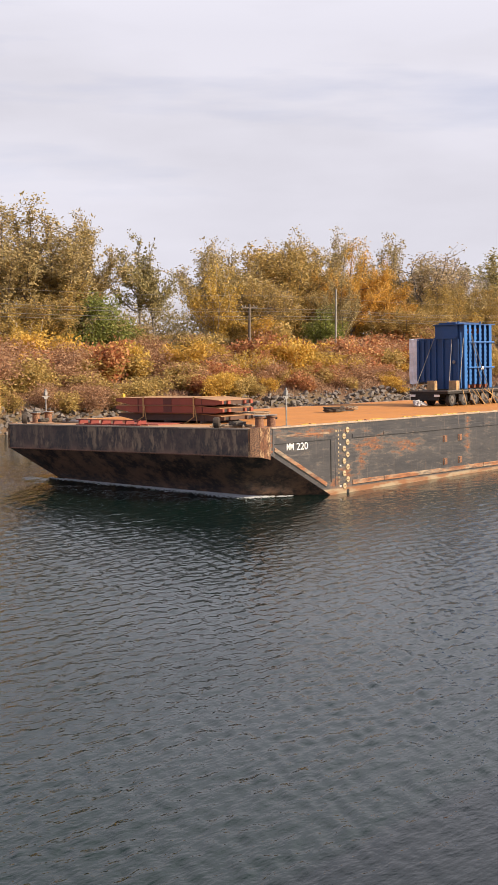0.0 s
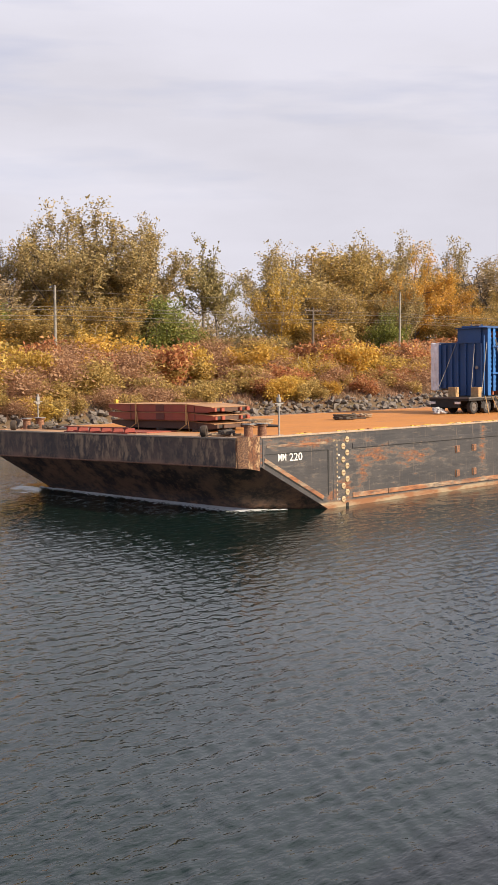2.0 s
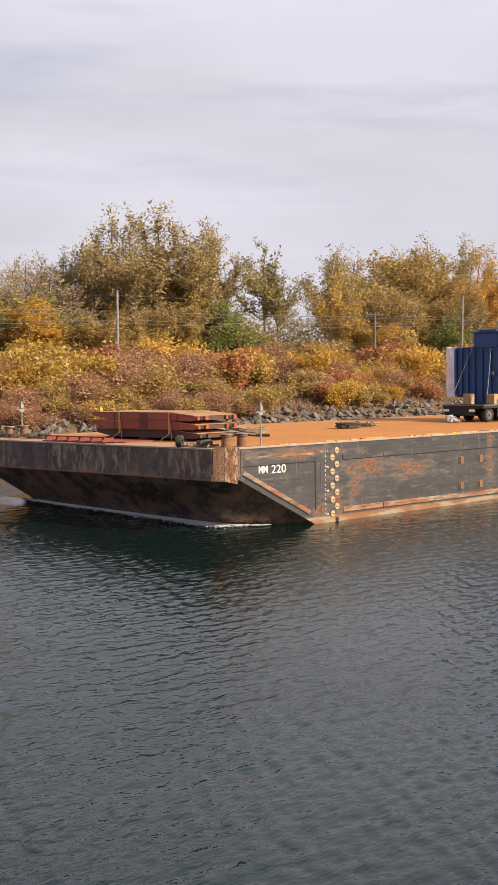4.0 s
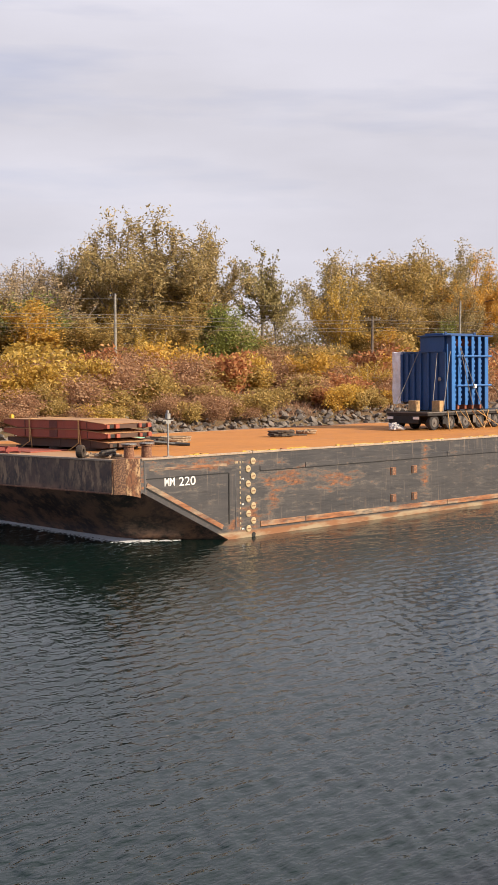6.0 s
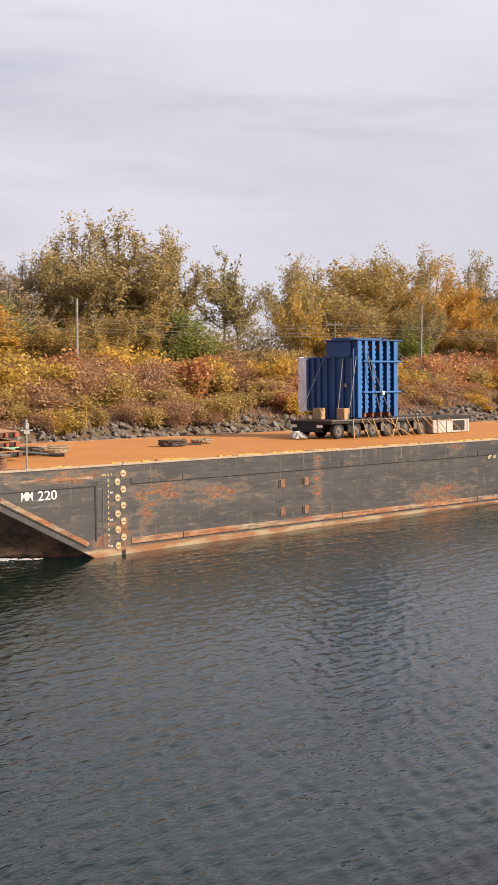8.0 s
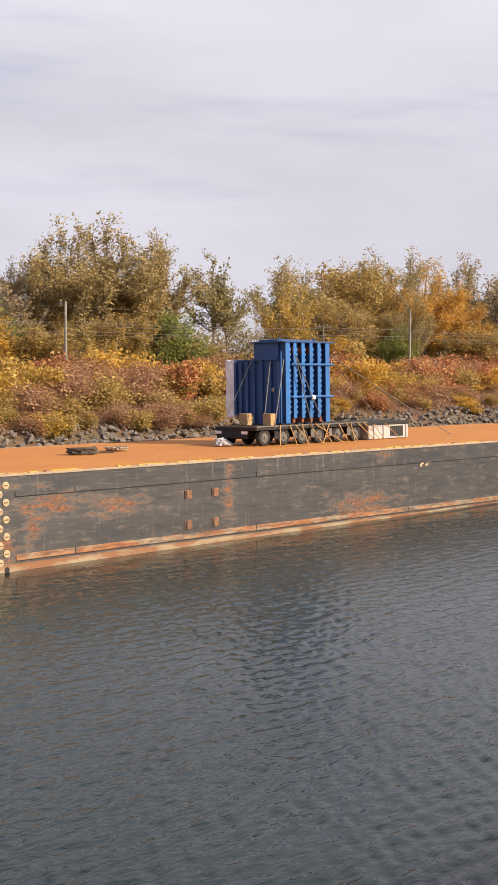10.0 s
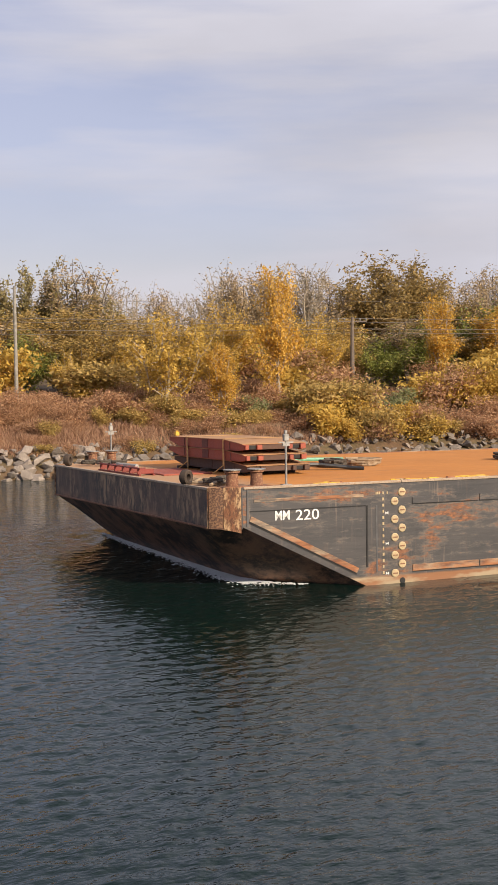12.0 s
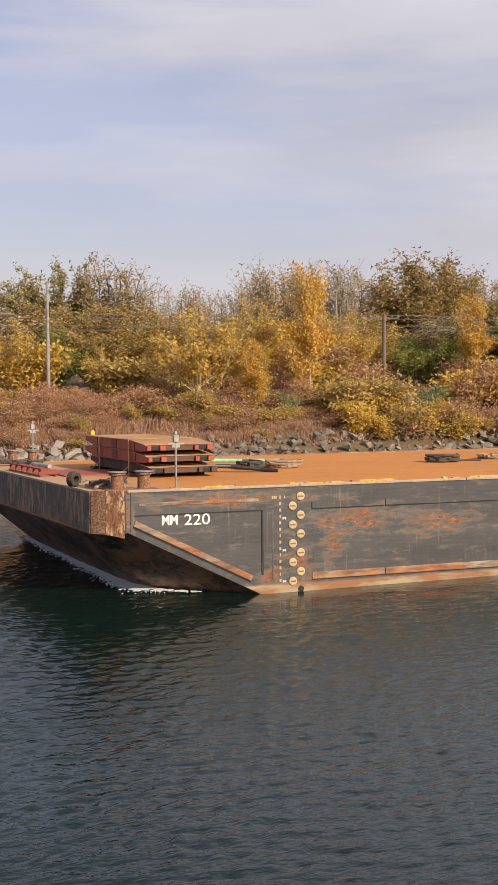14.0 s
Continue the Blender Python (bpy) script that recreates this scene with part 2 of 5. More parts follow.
def water_surface(name, chop):
    n = Nodes(name, 0.03)
    n.colour(n.mix(n.ramp(n.noise(0.05, 3), (0.35, 0.0), (0.65, 1.0)), (0.0035, 0.0120, 0.0085), (0.0045, 0.0125, 0.0115)))
    n.b.inputs["IOR"].default_value = 1.333
    n.b.inputs["Specular Tint"].default_value = (0.80, 0.93, 0.98, 1)
    h1 = n.noise(1.5, 2, 0.5, (0.75, 1.6, 1), (1, 2, 7), 8)
    h2 = n.noise(3.4, 2, 0.55, (0.8, 1.6, 1), (5, 3, 1), -10)
    h3 = n.noise(9.0, 2, 0.5, (0.85, 1.4, 1), (2, 9, 4), 14)
    gust = n.ramp(n.noise(0.11, 3, 0.5, (0.7, 1.3, 1), (3, 1, 2)), (0.36, 0.65), (0.62, 1.15))
    h = n.math("ADD", n.math("MULTIPLY", h1, 0.62), n.math("ADD", n.math("MULTIPLY", h2, 0.52), n.math("MULTIPLY", h3, 0.15)))
    open_reach = n.ramp(n.math("MULTIPLY", n.axis(1), 0.01), (0.42, 0.55), (0.66, 1.0))     # rougher out in midstream
    n.bump(n.math("MULTIPLY", h, n.math("MULTIPLY", gust, open_reach)), 1.0, 0.115 * chop / 0.30)
    return n.m


def leaf_material(name, a, b, c, glow=0.38):
    """Leaves: three colours dealt leaf by leaf, a cast of their own for each plant, light through the blade."""
    n = Nodes(name, 0.6)
    a, b, c = (tuple(min(0.8, 1.13 * q) for q in w) for w in (a, b, c))
    col = n.ramp(n.island(), (0.0, a), (0.5, b), (1.0, c))
    col = n.mix(n.math("MULTIPLY", n.chance(), 0.22), col, tuple(0.55 * q + 0.02 for q in a))
    n.colour(col)
    n.b.inputs["Specular IOR Level"].default_value = 0.25
    tr = n.t.nodes.new("ShaderNodeBsdfTranslucent")
    n.link(col, tr.inputs[0])
    ms = n.t.nodes.new("ShaderNodeMixShader")
    ms.inputs[0].default_value = glow
    n.link(n.b.outputs[0], ms.inputs[1])
    n.link(tr.outputs[0], ms.inputs[2])
    n.link(ms.outputs[0], n.t.nodes["Material Output"].inputs[0])
    return n.m


def bark_material(name, c):
    n = Nodes(name, 0.9)
    a = n.noise(6, 5, 0.6, (1, 1, 0.25))
    n.colour(n.mix(n.ramp(a, (0.3, 0.0), (0.7, 1.0)), tuple(q * 0.55 for q in c), c))
    n.bump(a, 0.5, 0.03)
    return n.m


def ground_material():
    n = Nodes("bank_soil", 0.95)
    a, b = n.noise(0.22, 5, 0.6), n.noise(2.4, 6, 0.65)
    col = n.mix(n.ramp(a, (0.35, 0.0), (0.65, 1.0)), (0.13, 0.075, 0.042), (0.10, 0.085, 0.04))
    col = n.mix(n.ramp(b, (0.4, 0.0), (0.7, 0.8)), col, (0.19, 0.115, 0.06))
    n.colour(col)
    n.bump(b, 0.8, 0.15)
    return n.m


def rock_material():
    n = Nodes("armour_stone", 0.9)
    a, b = n.noise(1.8, 6, 0.6), n.noise(9, 5, 0.65)
    col = n.mix(n.ramp(a, (0.35, 0.0), (0.65, 1.0)), (0.23, 0.190, 0.155), (0.40, 0.335, 0.275))
    col = n.mix(n.ramp(n.chance(), (0.0, 0.0), (1.0, 0.7)), col, (0.095, 0.080, 0.067))
    col = n.mix(n.ramp(b, (0.5, 0.0), (0.72, 0.5)), col, (0.12, 0.11, 0.10))
    n.colour(col)
    n.bump(n.math("ADD", a, b), 0.7, 0.06)
    return n.m


def strake_paint():
    """A flat bar worn along its length: grey paint, tan chalk and rust in long streaks."""
    n = Nodes("worn_strake", 0.75)
    a, b = n.noise(2.6, 9, 0.68, (0.4, 1, 2.4)), n.noise(1.1, 8, 0.68, (0.5, 1, 1.3), (9, 2, 1))
    col = n.mix(n.ramp(a, (0.40, 0.0), (0.60, 1.0)), (0.095, 0.080, 0.070), (0.36, 0.265, 0.17))
    col = n.mix(n.ramp(b, (0.42, 0.0), (0.56, 0.9)), col, n.mix(n.ramp(a, (0.35, 0.0), (0.65, 1.0)), (0.12, 0.046, 0.024), (0.38, 0.14, 0.045)))
    n.colour(col)
    n.bump(a, 0.4, 0.02)
    return n.m


HULL, BOW, DECK = hull_side(), hull_bow(), deck_rust()
WATER, WATER_CALM = water_surface("canal_water", 0.27), water_surface("sheltered_water", 0.10)
SOIL, STONE = ground_material(), rock_material()
GREY_STEEL = plain("dark_grey_steel", (0.085, 0.083, 0.085), 0.5, 4)
RUSTY = paint("rusted_steel", (0.20, 0.085, 0.045), 0.8, 0.6, (0.40, 0.24, 0.13), 4)
COLUMN = corner_rust()
CORNER_DARK = paint("dark_corner_rust", (0.105, 0.048, 0.028), 0.8, 0.8, (0.27, 0.15, 0.08), 5)
RUST_EDGE = strake_paint()
EDGE_PALE = paint("chalky_edge_paint", (0.46, 0.36, 0.26), 0.8, 0.55, (0.24, 0.11, 0.05), 5)
DISC = paint("cream_disc", (0.55, 0.43, 0.25), 0.7, 0.5, (0.32, 0.17, 0.07), 8)
WHITE = plain("white_lettering", (0.80, 0.78, 0.74), 0.6, 14, 0.12)
YELLOW = plain("worn_yellow_paint", (0.70, 0.42, 0.05), 0.7, 6, 0.4)
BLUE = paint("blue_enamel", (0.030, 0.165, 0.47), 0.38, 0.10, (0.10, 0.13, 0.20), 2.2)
# same paint as BLUE, with the shade of recesses and sunless faces put in
BLUE_SHADED = paint("blue_enamel_shaded", (0.017, 0.074, 0.22), 0.5, 0.12, (0.07, 0.09, 0.13), 2.2)
BLACK = plain("black_steel", (0.026, 0.025, 0.024), 0.85, 5)
RUBBER = plain("tyre_rubber", (0.032, 0.031, 0.030), 0.85, 10)
TIRE_OLD = plain("old_tyre_rubber", (0.070, 0.050, 0.036), 0.9, 6, 0.5)
RIM = plain("dusty_rim", (0.14, 0.125, 0.11), 0.6, 9)
LUG = paint("orange_lug", (0.30, 0.085, 0.035), 0.6, 0.2)
WRAP = plain("white_plastic_wrap", (0.78, 0.78, 0.79), 0.35, 3, 0.25, bump=1.0)
TIMBER = plain("sawn_timber", (0.48, 0.30, 0.14), 0.8, 7)
TIMBER_DARK = plain("weathered_timber", (0.060, 0.046, 0.036), 0.85, 7)
OXIDE = paint("red_oxide_paint", (0.36, 0.082, 0.042), 0.6, 0.25, (0.10, 0.04, 0.03), 3)
OXIDE_DARK = paint("brown_ramp_paint", (0.105, 0.055, 0.035), 0.75, 0.3, (0.19, 0.11, 0.065), 3)
OXIDE_MID = paint("dull_oxide_paint", (0.165, 0.048, 0.030), 0.65, 0.3, (0.08, 0.04, 0.03), 3)
OXIDE_TOP = paint("worn_oxide_top", (0.46, 0.25, 0.115), 0.85, 0.4, (0.27, 0.13, 0.075), 2)
RED_FRAME = paint("red_primer", (0.23, 0.034, 0.022), 0.55, 0.2, (0.16, 0.05, 0.03), 3)
GALV = plain("galvanised_pipe", (0.34, 0.325, 0.30), 0.55, 9, 0.25, 0.6)
ROPE = plain("weathered_rope", (0.34, 0.25, 0.16), 0.9, 20)
ROPE_DARK = plain("dark_rope", (0.085, 0.070, 0.055), 0.9, 20)
STRAP = plain("yellow_webbing", (0.56, 0.33, 0.12), 0.8, 20)
WIRE = plain("steel_cable", (0.20, 0.185, 0.17), 0.5, 20, metal=0.4)
HOSE = plain("green_hose", (0.16, 0.46, 0.30), 0.5, 6)
HOSE_BLACK = plain("black_hose", (0.022, 0.022, 0.023), 0.45, 6)
BOX_GREY = paint("light_grey_paint", (0.52, 0.50, 0.48), 0.6, 0.35, (0.25, 0.18, 0.13), 3)
POLE = plain("weathered_pole", (0.17, 0.135, 0.105), 0.9, 5)
POLE_PALE = plain("pale_pole", (0.30, 0.28, 0.235), 0.8, 5)
FOAM = plain("white_foam", (0.70, 0.73, 0.74), 0.7, 18, 0.1, bump=0.8)
CONCRETE = plain("concrete", (0.38, 0.36, 0.33), 0.9, 2)
BARK = bark_material("grey_bark", (0.20, 0.165, 0.13))
BARK_PALE = bark_material("pale_bark", (0.50, 0.42, 0.31))
TWIG = bark_material("red_brown_twig", (0.20, 0.115, 0.085))
LEAVES = {
    "tall": leaf_material("olive_brown_leaves", (0.230, 0.185, 0.078), (0.400, 0.298, 0.118), (0.540, 0.415, 0.205)),
    "olive": leaf_material("gold_olive_leaves", (0.250, 0.190, 0.062), (0.440, 0.300, 0.088), (0.570, 0.395, 0.145)),
    "dark": leaf_material("dark_olive_leaves", (0.170, 0.148, 0.058), (0.300, 0.245, 0.095), (0.440, 0.350, 0.155)),
    "sparse": leaf_material("pale_brown_leaves", (0.280, 0.205, 0.110), (0.430, 0.320, 0.175), (0.560, 0.430, 0.265)),
    "bare": leaf_material("faded_leaves", (0.214, 0.183, 0.126), (0.353, 0.296, 0.208), (0.454, 0.391, 0.290)),
    "orange": leaf_material("orange_leaves", (0.420, 0.225, 0.038), (0.580, 0.325, 0.058), (0.650, 0.410, 0.105)),
    "gold": leaf_material("golden_leaves", (0.420, 0.230, 0.036), (0.610, 0.370, 0.060), (0.680, 0.470, 0.125)),
    "yellow": leaf_material("yellow_leaves", (0.350, 0.220, 0.042), (0.560, 0.365, 0.068), (0.670, 0.480, 0.135)),
    "pale": leaf_material("pale_green_leaves", (0.170, 0.190, 0.075), (0.270, 0.280, 0.120), (0.400, 0.380, 0.200)),
    "round": leaf_material("bronze_green_leaves", (0.200, 0.150, 0.055), (0.350, 0.240, 0.080), (0.480, 0.335, 0.125)),
    "green": leaf_material("green_leaves", (0.130, 0.155, 0.035), (0.220, 0.245, 0.055), (0.360, 0.340, 0.085)),
    "red": leaf_material("sumac_red_leaves", (0.300, 0.105, 0.050), (0.470, 0.205, 0.085), (0.560, 0.340, 0.140)),
    "brown": leaf_material("brown_pink_twigs", (0.270, 0.140, 0.075), (0.430, 0.245, 0.130), (0.540, 0.350, 0.200)),
    "grass": leaf_material("dry_red_brown_grass", (0.220, 0.115, 0.070), (0.340, 0.195, 0.120), (0.460, 0.300, 0.185), 0.2),
}


# ---- mesh helpers ----
def finish(name, bm, material, parent=None, label="", bevel=0.0):
    if bevel:
        bmesh.ops.bevel(bm, geom=bm.edges[:], offset=bevel, segments=1, affect="EDGES", clamp_overlap=True)
    me = bpy.data.meshes.new(name)
    bm.to_mesh(me)
    bm.free()
    me.materials.append(material)
    ob = new(name, me)
    ob.parent = parent
    if label:
        tagged(ob, label)
    return ob


def part(name, bm, material, parent, label="", bevel=0.0):
    return finish(name, bm, material, parent, label, bevel)


def thing(name, label, category, group="", kind=""):
    return tagged(new(name), label, category, group, kind)


def box(bm, lo, hi):
    v = [bm.verts.new((x, y, z)) for x in (lo[0], hi[0]) for y in (lo[1], hi[1]) for z in (lo[2], hi[2])]
    for q in ((0, 1, 3, 2), (4, 6, 7, 5), (0, 4, 5, 1), (2, 3, 7, 6), (0, 2, 6, 4), (1, 5, 7, 3)):
        bm.faces.new([v[i] for i in q])
    return bm


def boxes(*pairs):
    bm = bmesh.new()
    for lo, hi in pairs:
        box(bm, lo, hi)
    return bm


def ring_frame(way):
    way = Vector(way).normalized()
    side = way.cross(Vector((0, 0, 1)) if abs(way.z) < 0.9 else Vector((1, 0, 0))).normalized()
    return side, way.cross(side)


def tube(bm, points, radii, sides=8, caps=True):
    """A round bar along the points, with a radius for each."""
    pts = [Vector(p) for p in points]
    if not isinstance(radii, (list, tuple)):
        radii = [radii] * len(pts)
    radii = [float(q) for q in radii]
    rings = []
    for i, p in enumerate(pts):
        a, b = ring_frame(pts[min(i + 1, len(pts) - 1)] - pts[max(i - 1, 0)])
        rings.append([bm.verts.new(p + radii[i] * (math.cos(k) * a + math.sin(k) * b)) for k in [2 * math.pi * j / sides for j in range(sides)]])
    for r0, r1 in zip(rings, rings[1:]):
        for j in range(sides):
            bm.faces.new((r0[j], r0[(j + 1) % sides], r1[(j + 1) % sides], r1[j]))
    if caps:
        bm.faces.new(rings[0][::-1]), bm.faces.new(rings[-1])
    return bm


def bar(points, radii, sides=8):
    return tube(bmesh.new(), points, radii, sides)


def lathe(bm, profile, m, sides=20, caps=True):
    """profile of (radius, along) turned round the z axis of m."""
    rings = [[bm.verts.new(m @ Vector((r * math.cos(k), r * math.sin(k), z))) for k in [2 * math.pi * j / sides for j in range(sides)]] for r, z in profile]
    for r0, r1 in zip(rings, rings[1:]):
        for j in range(sides):
            bm.faces.new((r0[j], r0[(j + 1) % sides], r1[(j + 1) % sides], r1[j]))
    for ring in (rings[0][::-1], rings[-1]) if caps else ():
        if (ring[0].co - ring[sides // 2].co).length > 1e-4:
            bm.faces.new(ring)
    return bm


def loop_tube(bm, centre, r, thick, turns=1, rise=0.0, squash=1.0, m=None, seed=0, wobble=0.0):
    """A coil of rope lying in m's xy plane."""
    rnd = random.Random(seed)
    n = 20 * turns
    pts = []
    for i in range(n + 1):
        k = 2 * math.pi * i / 20
        rr = r * (1 + wobble * (rnd.random() - 0.5))
        p = Vector((centre[0] + rr * math.cos(k), centre[1] + rr * squash * math.sin(k), centre[2] + rise * i / n))
        pts.append(m @ p if m else p)
    return tube(bm, pts, thick, 6)


# ---- large structure: water, banks ----
def bank_height(y):
    return float(np.interp(y, [60, 76.6, 80.6, 84, 90, 96, 110, 300, 3000], [-4.0, -0.6, 1.35, 2.2, 3.2, 4.0, 4.6, 5.2, 7.0]))


def build_water():
    """One sheet, fanned out from the quay: short wind waves in the reach before it, plain beyond."""
    r = np.random.RandomState(6)
    us = np.concatenate([[-100, -30, -10, -3, -1, -0.3, 0], np.arange(0.10, 1.82, 0.0036), [1.9, 2.2, 3, 6, 15, 40, 100]])
    ys = np.concatenate([[-4, 2, 6], np.arange(9, 40, 0.09), np.arange(40, 60, 0.2), np.arange(60, 81.5, 0.6), [84, 88]])
    gu, gy = np.meshgrid(us, ys, indexing="ij")
    gx = gu * np.maximum(gy, 6)
    z = np.zeros_like(gx)
    for _ in range(80):
        wave = 0.25 * 3.4 ** r.rand() ** 1.3
        way = radians(283) + r.normal() * 0.70
        k = 2 * math.pi / wave
        z += 0.0275 / k * r.uniform(0.5, 1.3) * np.sin(k * (gx * math.cos(way) + gy * math.sin(way)) + r.uniform(0, 6.28))
    inside = np.clip(np.minimum((gu - 0.10) / 0.06, (1.82 - gu) / 0.06), 0, 1) * np.clip(np.minimum((gy - 8.5) / 3, (60 - gy) / 6), 0, 1)
    gust = 0.85 + 0.22 * np.sin(gx * 0.13 + 1.3 * np.sin(gy * 0.17)) * np.sin(gy * 0.21 + gx * 0.04)
    z *= inside * gust
    v = np.stack([gx, gy, z], -1).reshape(-1, 3)
    a = np.arange(gx.size).reshape(gx.shape)
    f = np.stack([a[:-1, :-1], a[1:, :-1], a[1:, 1:], a[:-1, 1:]], -1).reshape(-1, 4)
    me = cards_mesh("water", v, f, WATER)
    me.polygons.foreach_set("use_smooth", np.ones(len(f), dtype=bool))
    return tagged(new("water", me), "dark green-grey rippled canal water", "water", kind="structure")


def build_ground():
    xs = list(range(-900, -40, 60)) + [x * 3.0 for x in range(-13, 84)] + list(range(260, 1300, 60))
    ys = [60, 70, 76.6, 78.5, 80.6, 82, 84, 87, 90, 93, 96, 100, 105, 110, 130, 180, 300, 800, 3000]
    bm = bmesh.new()
    grid = []
    for x in xs:
        row = []
        for y in ys:
            h = bank_height(y) + (noise.noise(Vector((x * 0.12, y * 0.2, 0))) * 0.45 if 79 < y < 300 else 0)
            row.append(bm.verts.new((x, y, h)))
        grid.append(row)
    for a, b in zip(grid, grid[1:]):
        for j in range(len(ys) - 1):
            bm.faces.new((a[j], b[j], b[j + 1], a[j + 1]))
    ob = tagged(finish("ground", bm, SOIL), "brown soil bank rising from the canal", "ground", kind="structure")
    for p in ob.data.polygons:
        p.use_smooth = True
    near = boxes(((-900, -600, -3), (1200, 0.8, 5.9)))
    tagged(finish("near_bank", near, CONCRETE), "concrete quay on the near side of the canal", "quay", kind="structure")


# ---- plants ----
def leaf_cards(points, size, rnd):
    """Small leaf blades at the points: vertices and faces."""
    n = len(points)
    a = rnd.normal(size=(n, 3))
    a /= np.linalg.norm(a, axis=1)[:, None]
    b = np.cross(a, rnd.normal(size=(n, 3)))
    b /= np.linalg.norm(b, axis=1)[:, None]
    s = (size * rnd.uniform(0.6, 1.4, n))[:, None]
    v = np.stack([points - a * s * 0.5 - b * s * 0.36, points - a * s * 0.4 + b * s * 0.36, points + a * s * 0.62], 1).reshape(-1, 3)
    return v, np.arange(3 * n).reshape(-1, 3)


def cards_mesh(name, v, f, material):
    me = bpy.data.meshes.new(name)
    me.vertices.add(len(v)), me.loops.add(f.size), me.polygons.add(len(f))
    me.vertices.foreach_set("co", v.astype(np.float32).ravel())
    me.loops.foreach_set("vertex_index", f.astype(np.int32).ravel())
    me.polygons.foreach_set("loop_start", np.arange(0, f.size, f.shape[1], dtype=np.int32))
    me.update(calc_edges=True)
    me.materials.append(material)
    return me


def plant(name, seed, height, width, bare_to, n_leaf, leaf, leaves, bark, limbs=16, rise=0.9, clump=0.5, stems=1, taper=1.0):
    """A tree or shrub: tapered stems, limbs and twigs, and a ragged crown of leaf blades with gaps."""
    r = np.random.RandomState(seed)
    bm = bmesh.new()
    spots, weight = [], []
    for s in range(stems):
        lean = r.normal(size=2) * (0.05 if stems == 1 else 0.25) * height
        top = Vector((lean[0], lean[1], height * (1.0 if s == 0 else r.uniform(0.7, 0.98))))
        base = Vector((*(r.normal(size=2) * 0.04 * width * (stems > 1)), -0.3))
        line = [base.lerp(top, k) + Vector((*(r.normal(size=2) * 0.012 * height * (k > 0)), 0)) for k in np.linspace(0, 1, 8)]
        r0 = 0.016 * height / math.sqrt(stems)
        tube(bm, line, [r0 * (1 - 0.93 * k) for k in np.linspace(0, 1, 8)], 6)
        for i in range(limbs // stems):
            k = bare_to + (0.97 - bare_to) * (i + r.rand()) / (limbs / stems)
            j = min(int(k * 7), 6)
            p = line[j].lerp(line[j + 1], k * 7 - j)
            shape = math.sin(math.pi * min(1, 0.16 + 0.84 * (1 - (k - bare_to) / (1 - bare_to)) ** taper) ** 0.8 * 0.62 + 0.25)
            ln = 0.5 * width * shape * r.uniform(0.65, 1.15)
            az = 2.4 * i + r.rand()
            way = Vector((math.cos(az), math.sin(az), rise * r.uniform(0.5, 1.3)))
            way.normalize()
            mid = p + way * ln * 0.5
            end = mid + (way + Vector((0, 0, 0.35 * rise))).normalized() * ln * 0.55
            rr = r0 * (1 - 0.9 * k) * 0.55
            tube(bm, [p, mid, end], [rr, rr * 0.6, 0.012], 4, False)
            for q in range(8 if height > 4 else 4):
                f = r.uniform(0.2, 1.0)
                o = p.lerp(mid, f * 2) if f < 0.5 else mid.lerp(end, f * 2 - 1)
                w2 = (way + Vector(r.normal(size=3)) * 0.75 + Vector((0, 0, 0.3 * rise))).normalized()
                e2 = o + w2 * ln * r.uniform(0.28, 0.62)
                tube(bm, [o, e2], [rr * 0.4 + 0.012, 0.009], 3, False)
                for g in (0.3, 0.6, 0.9, 1.1):
                    spots.append(o.lerp(e2, g)), weight.append(r.uniform(0.3, 1.0))
            spots.append(end), weight.append(1.0)
        spots.append(top), weight.append(0.8)
    spots, weight = np.array(spots), np.array(weight)
    pick = r.choice(len(spots), n_leaf, p=weight / weight.sum())
    pts = spots[pick] + np.clip(r.normal(size=(n_leaf, 3)), -1.5, 1.5) * clump * np.array((1, 1, 0.8))
    pts = pts[pts[:, 2] > 0.1]
    v, f = leaf_cards(pts, leaf, r)
    root = new(name)
    finish("trunk", bm, bark, root)
    crown = new("crown", cards_mesh("crown", v, f, leaves))
    crown.parent = root
    reach = np.hypot(pts[:, 0], pts[:, 1])
    return root, float(np.percentile(pts[:, 2], 99.3)), 2 * float(np.percentile(reach, 93))


